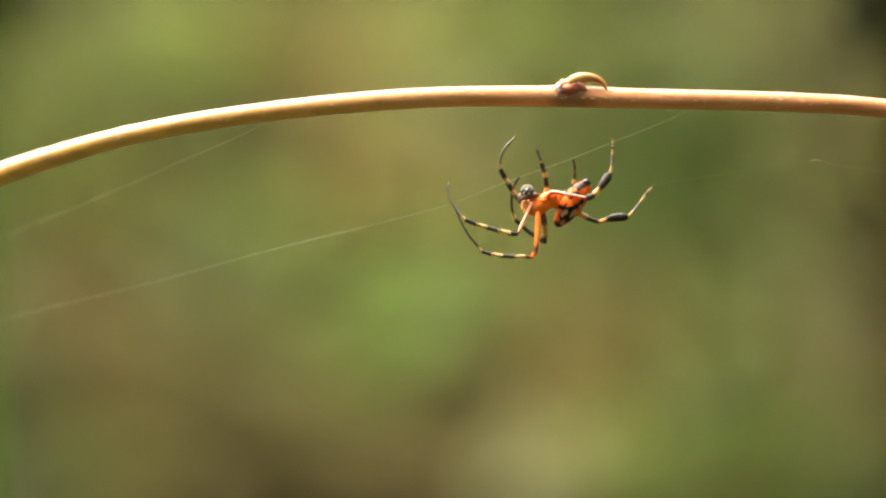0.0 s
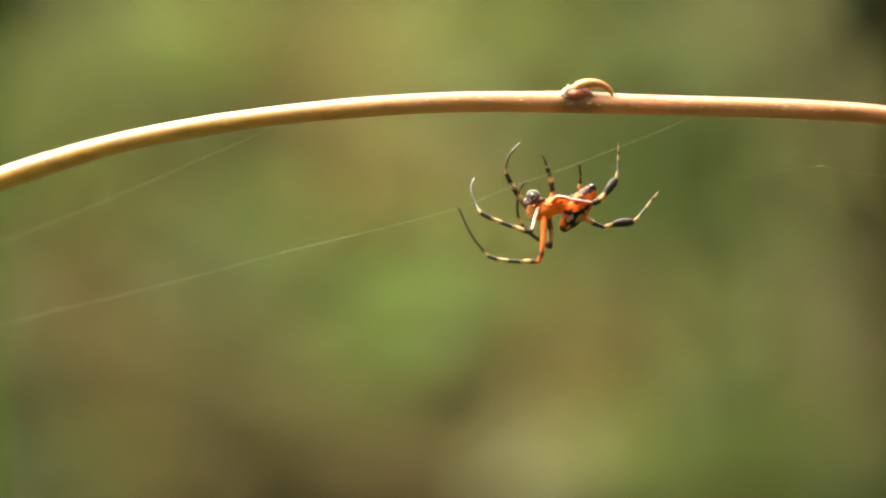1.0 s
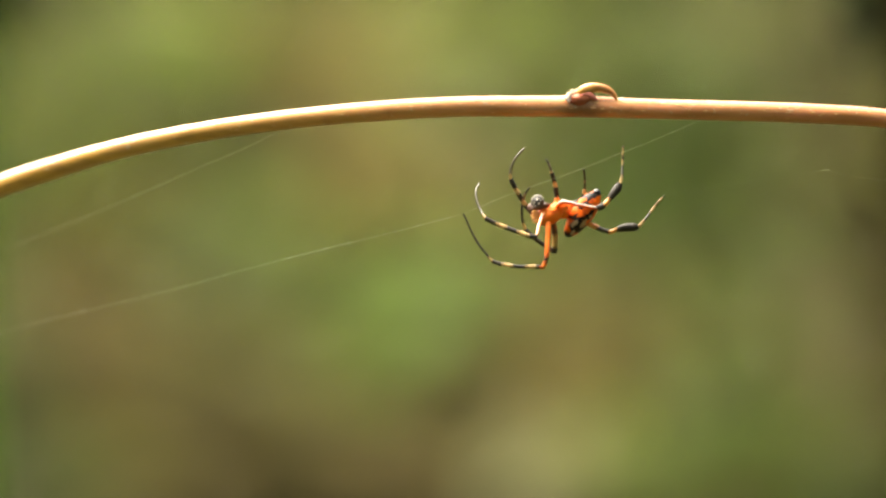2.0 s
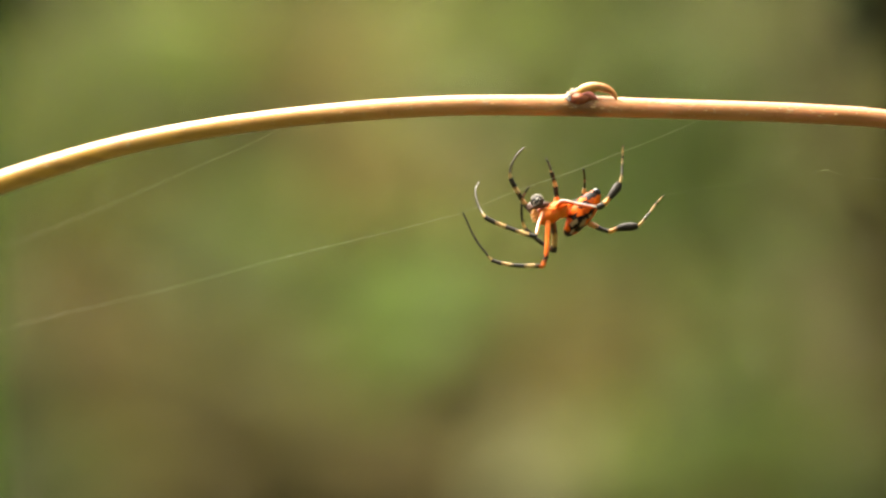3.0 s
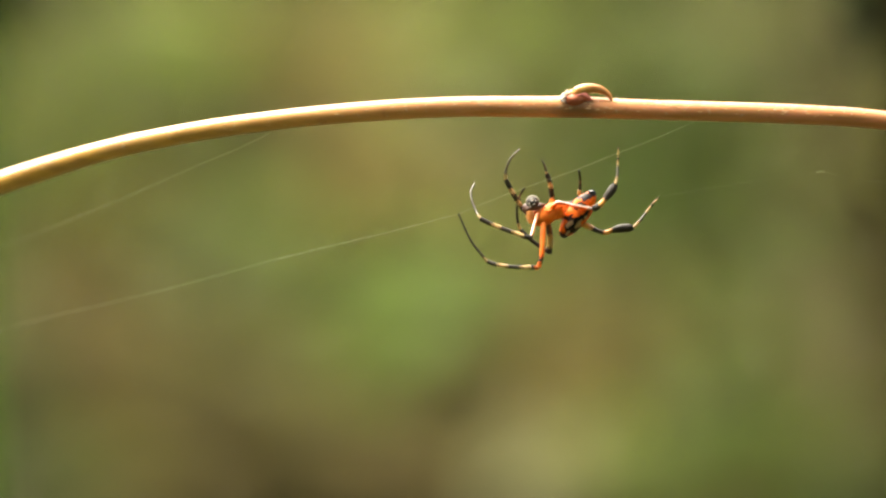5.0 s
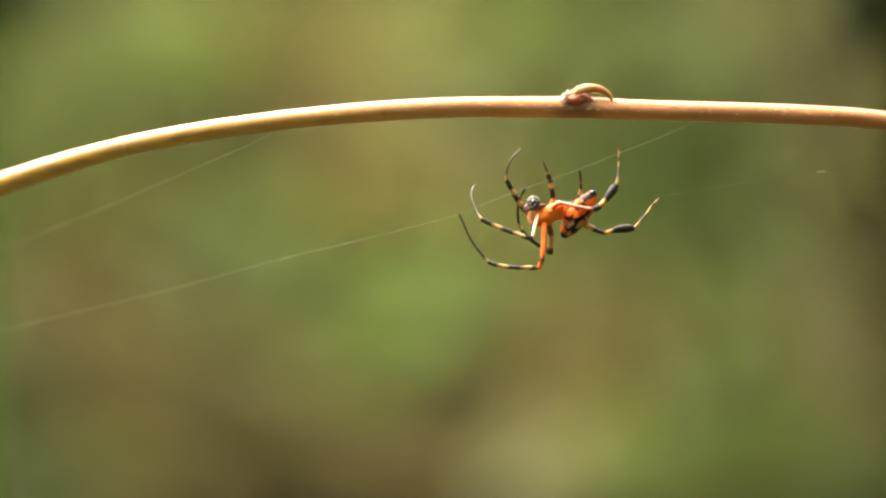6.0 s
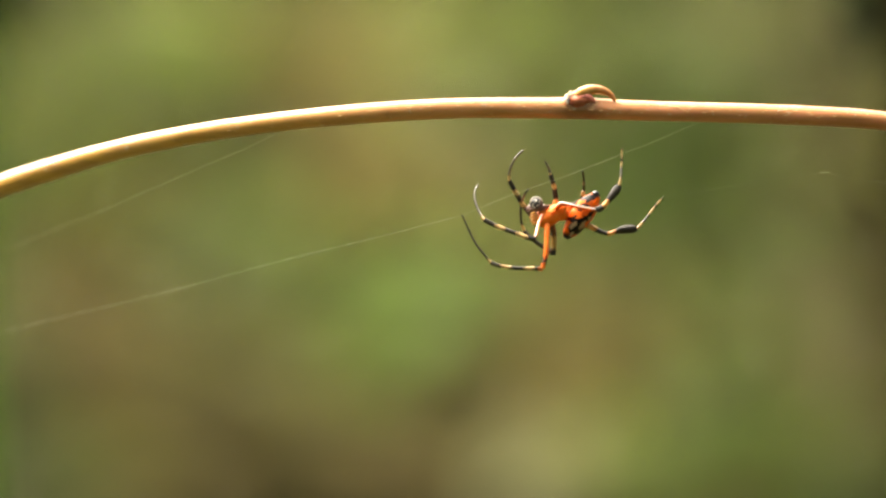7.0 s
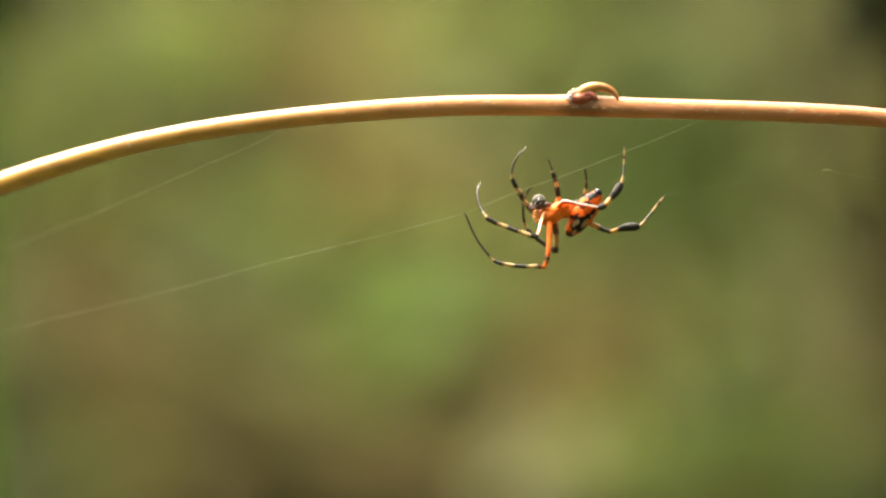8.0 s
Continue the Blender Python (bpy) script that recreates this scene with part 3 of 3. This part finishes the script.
        c = (r[0] / MM, (r[1] - math.sin(f) * r[3] * 0.995) / MM, (r[2] + math.cos(f) * r[3] * 0.995) / MM)
        blob(bm, c, (rng.uniform(0.12, 0.34), 0.04, rng.uniform(0.04, 0.08)), 0, 0.3, 7, 5, seed=i * 1.7)
    part("pores", bm, PORE, root, "pale pores on the bark")
    return root


stem = build_stem()


# ---- the web ----
def strand(root, rows, radius, beads=()):
    """One silk thread through points in mm; beads: shares of the length where it is thickened."""
    line = glide([(*r, radius) for r in rows], 24)
    for share, much in beads:
        i = int(share * (len(line) - 1))
        line[i][3] *= much
    return part("strand", tube(bmesh.new(), [tuple(v * MM for v in r) for r in line], 6), SILK, root)


def build_web():
    root = tagged(empty("spider_web", (0, 0, HEIGHT)), "sparse pale silk threads slung below the stem", "spider web")
    strand(root, [(-110, 29.5, -34.5), (-52.088, 17, -9.850), (-31.587, 9.5, -4.849), (-18.317, 4.6, -1.323), (-5.366, 0.638, 1.789), (2.103, -0.319, 3.696)], 0.0190, ((0.05, 0.8), (0.612, 2.0), (0.66, 1.9), (0.68, 2.0), (0.717, 2.0), (0.76, 1.6), (0.817, 1.8), (0.87, 1.5), (0.92, 1.6), (0.965, 1.5)))
    strand(root, [(2.103, -0.319, 3.696), (7.398, 0, 5.867), (15.713, 0.638, 8.815), (20.166, 0.255, 10.593), (23.342, 0, 11.798), (28.125, 0, 13.839), (30.867, 0, 15.051)], 0.0190, ((0.6, 1.6), (0.68, 1.5), (0.75, 1.8), (0.8, 1.5)))
    strand(root, [(-17.415, 1.6, 14.021), (-20.133, 2.2, 12.503), (-28.018, 5, 9.167), (-38.251, 11, 5.043), (-50.331, 19, 0.6), (-84, 23.5, -12)], 0.0165, ((0.3, 1.3), (0.42, 1.4)))
    strand(root, [(24.785, -0.383, 5.671), (30.82, 1.913, 6.664), (34.665, 1.913, 7.305), (42.793, 0, 8.418)], 0.0045, ((0.34, 1.8), (0.4, 2.4), (0.62, 2.0), (0.68, 2.6)))
    strand(root, [(42.474, 0, 8.386), (43.112, 0, 8.482), (43.495, 0, 8.418)], 0.034)
    strand(root, [(43.24, 0, 8.45), (45.806, 1.276, 7.869), (50.47, 3.827, 7.339), (88, 3.2, 3.6)], 0.0070)
    strand(root, [(8.82, 0.893, 11.121), (12.204, 0.765, 9.84), (15.718, 0.765, 8.69)], 0.0042, ((0.5, 1.4),))
    return root


web = build_web()


# ---- the spider ----
def band(*edges):
    """Material slots along a piece: pairs of (end share, slot)."""
    def slot(s):
        for end, k in edges:
            if s <= end:
                return k
        return edges[-1][1]
    return slot


SKINS = [THIGH, BLACK, YELLOW, GREY, BROWN, GLEAM, AMBER]
O, K, Y, G, B, W, A = range(7)


def piece(name, rows, slot, parent, origin, hairs=0, label="", n=12):
    """A leg piece along rows in mm in the spider's space, its own origin at its first joint."""
    line = [((r[0] - origin[0]) * MM, (r[1] - origin[1]) * MM, (r[2] - origin[2]) * MM, r[3] * (0.74 if name == "foot" else 0.90) * MM) for r in glide(rows, n)]
    bm = tube(bmesh.new(), line, 14, slot, ragged=0.045)
    rng = random.Random(int(abs(rows[0][0] * 1000)) + len(rows))
    for _ in range(hairs):
        i = rng.randrange(len(line) * 11 // 24 if hairs > 200 else 1, len(line) - 1)
        here, way = Vector(line[i][:3]), (Vector(line[i + 1][:3]) - Vector(line[i][:3])).normalized()
        out = Vector([rng.gauss(0, 1) for _ in range(3)])
        out = (out - way * out.dot(way)).normalized()
        foot = here + out * line[i][3] * 0.9
        tip = foot + (out * 0.75 + way * 0.8).normalized() * rng.uniform(0.12, 0.28) * MM
        side = out.cross(way) * 0.012 * MM
        a, b, c, d = (bm.verts.new(v) for v in (foot + side, foot - side, foot + way * 0.022 * MM, tip))
        for f in ((a, b, d), (b, c, d), (c, a, d)):
            bm.faces.new(f).material_index = 1
    return part(name, bm, SKINS, parent, label)


def leg(root, femur, fs, tibia, ts, foot, ms, brush=90):
    """femur, tibia and foot: rows of x, y, z, radius in mm in the spider's space."""
    a = femur[0][:3]
    top = piece("leg", femur, fs, root, a, 24)
    top.location = Vector(a) * MM
    for name, rows, slot in (("tibia", tibia, ts), ("foot", foot, ms)):
        o = rows[0][:3]
        ob = piece(name, rows, slot, top, o, brush if name == "tibia" else 40)
        ob.location = (Vector(o) - Vector(a)) * MM
    return top


def build_spider():
    root = tagged(empty("spider", (12.245 * MM, 0, HEIGHT + 3.699 * MM)), "orange spider with black-and-yellow banded legs, hanging upside down", "spider")
    # fore body
    bm = blob(bmesh.new(), (0.06, 0.1, 0.02), (1.95, 1.25, 1.0), 36, 0.05, 32, 20, taper=0.08)
    blob(bm, (-0.90, 0, -0.35), (1.0, 0.95, 0.95), 30, 0.05, 22, 14)
    blob(bm, (1.0, 0.25, 0.22), (0.95, 0.9, 0.85), 20, 0.05, 20, 12)
    fore = part("cephalothorax", bm, ORANGE, root, "glossy orange cephalothorax")
    part("groove", tube(bmesh.new(), [tuple(v * MM for v in r) for r in glide([(-0.85, -0.9, 0.55, 0.05), (-0.1, -1.16, 0.35, 0.07), (0.75, -1.05, 0.55, 0.05)], 6)], 8, ridges=0.2), THIGH, fore)
    # jaws: a yellow-orange base with four blunt teeth
    bm = blob(bmesh.new(), (-1.95, -0.383, -0.35), (0.45, 0.5, 0.75), 0, 0.2, 14, 10)
    for x, z, far in ((-2.25, 0.18, 0.42), (-2.35, -0.18, 0.40), (-2.25, -0.55, 0.42), (-2.05, -0.88, 0.36)):
        tube(bm, [tuple(v * MM for v in r) for r in glide([(x + 0.3, -0.75, z + 0.05, 0.17), (x, -0.85, z, 0.14), (x - far * 0.55, -0.9, z - 0.14, 0.03)], 4)], 8)
    part("jaw", bm, JAW, fore, "yellow-orange jaws")
    # dark round palps at the front
    bm = blob(bmesh.new(), (-1.767, -0.51, 1.301), (0.74, 0.72, 0.72), 0, 0.12, 24, 16)
    palp = part("palp", bm, MASK, root, "dark grey knobbly palp")
    # the backlit rim over its top, modelled as one pale arc
    mid = Vector((-1.767, -0.51, 1.301))
    arc = [(mid.x + 0.70 * math.cos(radians(f)), mid.y - 0.22, mid.z + 0.72 * math.sin(radians(f)), 0.05 + 0.06 * math.sin(radians(f))) for f in range(20, 171, 15)]
    part("rim", tube(bmesh.new(), [tuple(v * MM for v in r) for r in glide(arc, 4)], 8, ridges=0.3), PALE, palp, "pale arc standing in for the palp's backlit rim")
    for x, z, long, tip in ((-0.38, -0.10, 0.30, 70), (-0.12, 0.14, 0.34, 60), (0.12, -0.22, 0.26, 35), (0.30, 0.22, 0.22, -40), (-0.20, -0.42, 0.20, 20)):
        f = radians(tip)
        streak = [(mid.x + x + long * u * math.cos(f), mid.y - 0.72 + 0.12 * abs(u) + 0.60 * (x * x + z * z), mid.z + z + long * u * math.sin(f), 0.055 - 0.03 * abs(u)) for u in (-1, -0.4, 0.2, 1)]
        part("streak", tube(bmesh.new(), [tuple(v * MM for v in r) for r in glide(streak, 4)], 7, ridges=0.3), PALE, palp, "pale streak")
    bm = blob(bmesh.new(), (-1.541, -0.383, 0.761), (1.25, 0.5, 0.36), 14, 0.2, 18, 10)
    blob(bm, (-2.50, -0.10, 0.62), (0.42, 0.40, 0.55), 0, 0.25, 14, 9)
    part("palp_stalk", bm, BROWN, palp, "brown palp stalk")
    # hind body, patterned, in its own space
    belly = part("abdomen", blob(bmesh.new(), (0, 0, 0), (3.10, 1.45, 1.25), 54, 0.06, 44, 30, taper=-0.13), ABDOMEN, root, "orange abdomen with black bands and cream patches")
    belly.location = Vector((3.329, 0.893, -0.081)) * MM
    bm = blob(bmesh.new(), (4.90, 0.65, 2.42), (0.46, 0.45, 0.32), 10, 0.2, 16, 10)
    blob(bm, (5.15, 0.638, 2.30), (0.28, 0.4, 0.36), 30, 0.2, 12, 8)
    part("spinnerets", bm, INK, root, "black spinnerets")
    bm = blob(bmesh.new(), (1.42, 0.51, 0.515), (0.7, 0.5, 0.45), 30, 0.05, 14, 9)
    part("waist", bm, ORANGE, root)

    legs = {}
    # raised fore leg over the palps
    legs["a"] = leg(root, [(-1.134, 0.51, -0.059, 0.51), (-1.881, 1.276, 0.14, 0.446), (-2.515, 1.531, 0.27, 0.351)], band((0.6, O), (1, B)),
        [(-2.515, 1.531, 0.27, 0.306), (-3.155, 1.531, 1.102, 0.281), (-3.862, 1.403, 2.253, 0.306), (-4.76, 1.276, 3.914, 0.293)], band((0.22, K), (0.36, Y), (0.58, K), (0.72, Y), (1, K)),
        [(-4.76, 1.276, 3.914, 0.23), (-4.762, 1.148, 4.935, 0.191), (-4.16, 1.02, 6.36, 0.166), (-3.18, 0.893, 7.42, 0.14)], band((0.14, Y), (1, G)))
    # second raised leg
    legs["b"] = leg(root, [(0.159, 1.02, 0.329, 0.446), (0.43, 1.531, 1.102, 0.383), (0.53, 1.658, 1.616, 0.319)], band((1, O)),
        [(0.53, 1.658, 1.616, 0.293), (0.402, 1.658, 2.576, 0.319), (0.238, 1.531, 3.535, 0.281), (-0.122, 1.276, 4.618, 0.293)], band((0.06, Y), (0.46, K), (0.64, Y), (1, K)),
        [(-0.122, 1.276, 4.554, 0.217), (-0.285, 1.148, 5.255, 0.179), (-0.74, 0.893, 6.144, 0.14)], band((0.15, Y), (1, G)))
    # hind leg laid along the hind body, shin raised to the thread
    legs["c"] = leg(root, [(0.30, -0.60, 0.55, 0.30), (0.98, -1.60, 1.16, 0.24), (3.038, -2.296, 0.84, 0.20), (5.01, -2.168, 0.54, 0.25)], band((0.93, O), (1, K)),
        [(5.004, -2.296, 0.55, 0.415), (5.517, -2.168, 0.805, 0.383), (6.1, -1.913, 1.379, 0.306), (6.816, -1.531, 2.273, 0.50), (7.412, -1.02, 3.108, 0.42), (7.543, -0.957, 3.3, 0.255)], band((0.20, K), (0.40, A), (1, K)),
        [(7.543, -0.957, 3.3, 0.23), (7.749, -0.638, 4.133, 0.191), (7.82, -0.255, 5.20, 0.159), (7.90, 0.128, 6.30, 0.153), (7.94, 0.383, 7.55, 0.115)], band((0.2, Y), (0.52, G), (0.64, Y), (0.76, K), (0.92, Y), (1, B)), 320)
    along = [(0.50, -1.60, 1.10, 0.10), (0.95, -1.85, 1.36, 0.12), (1.60, -2.10, 1.30, 0.09), (2.60, -2.42, 1.06, 0.075), (3.73, -2.50, 0.85, 0.075), (4.81, -2.40, 0.64, 0.08)]
    ridge = piece("ridge", along, band((1, 0)), legs["c"], along[0], 0, "pale strip standing in for the highlight along the thigh")
    ridge.data.materials[0] = THIGH_GLINT
    ridge.location = Vector(along[0][:3]) * MM - legs["c"].location
    # hind leg reaching out sideways, with a swollen dark shin
    legs["d"] = leg(root, [(1.233, 0.638, -0.122, 0.351), (2.73, 1.403, -0.691, 0.332), (4.442, 1.02, -1.333, 0.36), (5.757, 0.383, -1.975, 0.29)], band((0.5, O), (0.84, A), (1, K)),
        [(5.757, 0.383, -1.912, 0.255), (6.389, 0.255, -2.104, 0.281), (7.143, 0, -1.881, 0.281), (7.774, -0.128, -1.70, 0.47), (8.533, -0.255, -1.60, 0.53), (9.294, -0.319, -1.56, 0.45), (9.61, -0.383, -1.533, 0.255)], band((0.17, K), (0.37, A), (1, K)),
        [(9.61, -0.383, -1.533, 0.242), (10.056, -0.383, -1.087, 0.204), (10.82, -0.383, -0.131, 0.166), (11.585, -0.383, 0.889, 0.159), (12.54, -0.383, 1.972, 0.108)], band((0.2, Y), (0.46, G), (0.68, Y), (0.78, K), (0.92, Y), (1, K)), 320)
    # fore leg with a pale gleaming thigh, shin reaching forward; it draws in at the start
    legs["e"] = leg(root, [(-1.22, -0.765, 0.0, 0.26), (-1.54, -1.786, -0.969, 0.20), (-2.005, -3.635, -2.624, 0.185)], band((0.9, W), (1, B)),
        [(-2.005, -3.635, -2.624, 0.293), (-2.638, -3.635, -2.561, 0.293), (-3.898, -3.444, -2.118, 0.281), (-5.158, -3.189, -1.674, 0.268), (-6.42, -2.934, -1.166, 0.281), (-7.683, -2.679, -0.531, 0.293)], band((0.16, K), (0.33, Y), (0.60, K), (0.74, Y), (1, K)),
        [(-7.683, -2.679, -0.531, 0.23), (-8.246, -1.913, 0.49, 0.179), (-8.684, -1.148, 1.834, 0.153), (-8.679, -0.638, 2.732, 0.147), (-8.293, -0.191, 3.441, 0.121)], band((0.1, Y), (1, G)))
    # long fore leg hanging straight down, shin swept forward
    legs["f"] = leg(root, [(-0.55, -0.35, -0.75, 0.40), (-0.60, -1.30, -1.90, 0.34), (-0.69, -2.10, -3.45, 0.30), (-0.90, -2.62, -5.10, 0.30), (-1.161, -2.806, -5.95, 0.281)], band((0.80, O), (0.93, K), (1, O)),
        [(-1.161, -2.806, -6.042, 0.281), (-2.046, -2.742, -5.979, 0.268), (-3.312, -2.679, -5.98, 0.249), (-4.891, -2.423, -5.854, 0.23), (-6.409, -2.168, -5.539, 0.255), (-6.915, -2.041, -5.349, 0.217)], band((0.05, O), (0.17, K), (0.32, Y), (0.62, K), (0.78, Y), (1, K)),
        [(-6.915, -2.041, -5.349, 0.21), (-7.357, -1.913, -4.778, 0.185), (-8.306, -1.531, -3.635, 0.166), (-9.064, -1.02, -2.363, 0.153), (-9.634, -0.638, -1.088, 0.14), (-10.142, -0.319, 0.061, 0.115)], band((0.06, Y), (1, K)))
    # far short leg standing up behind the hind body
    legs["g"] = leg(root, [(0.938, 1.403, 0.461, 0.383), (2.396, 2.806, 1.117, 0.319), (3.507, 3.316, 1.637, 0.281)], band((0.55, O), (1, K)),
        [(3.507, 3.316, 1.637, 0.255), (3.594, 3.061, 2.148, 0.268), (3.675, 2.679, 2.785, 0.204)], band((0.55, K), (1, Y)),
        [(3.675, 2.679, 2.785, 0.191), (3.673, 1.786, 3.924, 0.159), (3.473, 0.765, 4.991, 0.128)], band((0.3, K), (0.45, B), (1, K)))
    # far fore leg, its shin seen behind the near ones
    legs["h"] = leg(root, [(-0.097, 1.02, -0.694, 0.40), (0.20, 1.658, -2.034, 0.38), (0.24, 2.041, -3.507, 0.36), (0.12, 2.168, -4.468, 0.37)], band((0.45, B), (0.82, Y), (1, K)),
        [(0.129, 2.168, -4.276, 0.281), (-0.576, 2.168, -3.827, 0.268), (-1.602, 2.168, -3.122, 0.255), (-3.076, 2.168, -1.776, 0.268)], band((0.3, B), (1, K)),
        [(-3.076, 2.168, -1.776, 0.242), (-3.368, 2.041, -0.943, 0.204), (-3.469, 1.786, 0.721, 0.179), (-3.158, 1.403, 2.125, 0.159), (-2.591, 1.02, 3.014, 0.121)], band((0.13, Y), (0.62, K), (0.82, B), (1, K)))
    return root, legs


spider, legs = build_spider()


# ---- what moves ----
# the sway of stem, web and spider in the air: seconds, mm to the side, mm up, degrees of tilt about the bud
SWAY = {0: (-1.091, 1.524, -0.466), 0.1: (-0.994, 1.562, -0.362), 0.2: (-0.769, 1.25, -0.257), 0.3: (-0.353, 0.874, -0.153), 0.4: (0.126, 0.497, -0.048), 0.5: (0.478, 0.313, 0.056), 0.6: (0.601, 0.171, 0.045), 0.7: (0.596, 0.284, 0.034), 0.8: (0.399, 0.589, 0.024), 0.9: (0.203, 0.639, 0.013), 1: (-0.249, 0.88, 0.002), 1.1: (-0.633, 1.009, -0.056), 1.2: (-1.08, 1.265, -0.114), 1.3: (-1.145, 1.394, -0.172), 1.4: (-1.21, 1.395, -0.23), 1.5: (-1.084, 1.205, -0.288), 1.6: (-0.698, 0.953, -0.265), 1.7: (-0.312, 0.636, -0.242), 2.1: (0.212, 0.328, -0.15), 2.45: (-0.095, 0.528, -0.069), 2.8: (-0.338, 0.665, 0.011), 2.9: (-0.08, 0.54, 0.034), 3: (0.179, 0.415, 0.057), 3.1: (0.29, 0.343, 0.047), 3.2: (0.337, 0.208, 0.037), 3.3: (0.193, 0.2, 0.026), 3.4: (-0.207, 0.384, 0.016), 3.5: (-0.478, 0.504, 0.006), 3.6: (-0.727, 0.763, 0), 3.7: (-0.848, 0.894, -0.005), 3.8: (-0.651, 0.707, -0.011), 3.9: (-0.453, 0.583, -0.016), 4: (-0.128, 0.395, -0.022), 4.1: (0.064, 0.329, -0.018), 4.2: (0.128, 0.135, -0.013), 4.3: (0.191, 0.005, -0.009), 4.4: (0.064, 0.003, -0.004), 4.5: (0, 0, 0), 4.6: (-0.194, 0.001, -0.006), 4.7: (-0.261, 0.066, -0.012), 5.3: (-0.47, 0.329, -0.05), 5.8: (-0.421, 0.399, -0.081), 5.9: (-0.424, 0.337, -0.087), 6: (-0.3, 0.21, -0.093), 6.1: (-0.301, 0.274, -0.111), 6.2: (-0.302, 0.338, -0.13), 6.3: (-0.367, 0.466, -0.148), 6.4: (-0.369, 0.529, -0.167), 6.5: (-0.306, 0.529, -0.185), 6.6: (-0.301, 0.517, -0.176), 6.7: (-0.232, 0.44, -0.168), 6.8: (-0.163, 0.3, -0.159), 6.9: (-0.094, 0.223, -0.151), 7: (0.038, 0.147, -0.142), 7.1: (0.171, 0.092, -0.111), 7.2: (0.304, 0.037, -0.081), 7.3: (0.372, -0.018, -0.05), 7.4: (0.505, -0.009, -0.02), 7.5: (0.574, 0, 0.011), 7.6: (0.514, 0.129, 0.016), 7.7: (0.39, 0.321, 0.022), 7.8: (0.33, 0.386, 0.027), 7.9: (0.334, 0.388, 0.033), 8: (0.338, 0.389, 0.038)}


# corrections to that sway, fitted to the camera's view: seconds, mm to the side, mm up, degrees
VIEW_FIT = {
    "stem": {0: (0.16, -0.07, 0.13), 0.5: (0, -0.1, -0.08), 1: (0, -0.09, -0.08), 1.5: (-0.02, -0.03, 0.0), 3: (0, -0.02, 0), 4.5: (0, 0, 0), 6: (0, 0, 0.03), 6.5: (0, -0.02, 0.08), 7: (-0.03, -0.04, 0.06), 7.5: (0, 0, 0), 8: (0, 0, -0.08)},
    "spider": {0: (0.023, -0.067, 0.201), 0.5: (-0.051, -0.019, -0.388), 1: (-0.085, 0.014, -0.106), 1.5: (-0.054, -0.009, -0.062), 3: (-0.032, -0.01, -0.138), 3.5: (-0.025, -0.001, -0.0), 4: (-0.031, 0.009, -0.053), 4.5: (0.0, -0.0, 0.0), 6: (0.006, -0.001, -0.047), 6.5: (-0.004, -0.029, 0.037), 7: (-0.02, -0.024, -0.009), 7.5: (-0.015, -0.027, 0.12), 8: (-0.011, -0.025, -0.306)},
}


def view_fit(rows, t):
    """The correction at t seconds, between its rows."""
    at = sorted(rows)
    return [float(np.interp(t, at, [rows[k][i] for k in at])) for i in range(3)]


def bent(v, to):
    """The turn that swings the way v into the way to."""
    return Vector(v).rotation_difference(Vector(to)).to_matrix().to_4x4()


def motions():
    pivots = {"stem": Vector((15.69, 0, 15.75)), "spider": Vector((16.67, 0, 6.22))}
    for thing, which in ((stem, "stem"), (web, "spider"), (spider, "spider")):
        base = thing.location.copy()
        arm = pivots["stem"] * MM + Vector((0, 0, HEIGHT)) - base
        hub = pivots[which] * MM + Vector((0, 0, HEIGHT)) - base
        rows = []
        for t, (x, z, tilt) in SWAY.items():
            turn = Matrix.Rotation(radians(tilt), 4, "Y")
            moved = Matrix.Translation(base + arm + Vector((x, 0, z)) * MM) @ turn @ Matrix.Translation(-arm)
            dx, dz, more = view_fit(VIEW_FIT[which], t)
            at = moved @ hub
            slip = Matrix.Translation(at + Vector((dx, 0, dz)) * MM) @ Matrix.Rotation(radians(more), 4, "Y") @ Matrix.Translation(-at)
            rows.append((t, slip @ moved))
        walk(thing, rows)
    # the fore leg draws its stretched shin in within the first fifth of a second
    limb = legs["e"]
    shin, foot = (next(o for o in limb.children if o.name.startswith(n)) for n in ("tibia", "foot"))
    hip, knee, ankle, tip = (Vector(v) for v in ((-1.22, -0.765, 0.0), (-2.005, -3.635, -2.624), (-7.683, -2.679, -0.531), (-8.293, -0.191, 3.441)))
    knee_out, ankle_out, tip_out = (Vector(v) for v in ((-2.914, -1.913, -3.509), (-8.94, -1.403, -1.856), (-10.842, -0.191, 2.421)))
    rows = {limb: [], shin: [], foot: []}
    for t, s in ((0.0, 1.0), (0.1, 0.62), (0.2, 0.0), (8.0, 0.0)):
        k, a, e = knee.lerp(knee_out, s), ankle.lerp(ankle_out, s), tip.lerp(tip_out, s)
        swing = bent(knee - hip, k - hip)
        rows[limb].append((t, Matrix.Translation(hip * MM) @ swing))
        back = (Matrix.Translation(hip * MM) @ swing).inverted()
        knee_at = hip + swing @ (knee - hip)
        turn = bent(ankle - knee, a - k)
        rows[shin].append((t, back @ Matrix.Translation(knee_at * MM) @ turn))
        ankle_at = knee_at + turn @ (ankle - knee)
        rows[foot].append((t, back @ Matrix.Translation(ankle_at * MM) @ bent(tip - ankle, e - a)))
    for ob, keyed in rows.items():
        walk(ob, keyed)


motions()
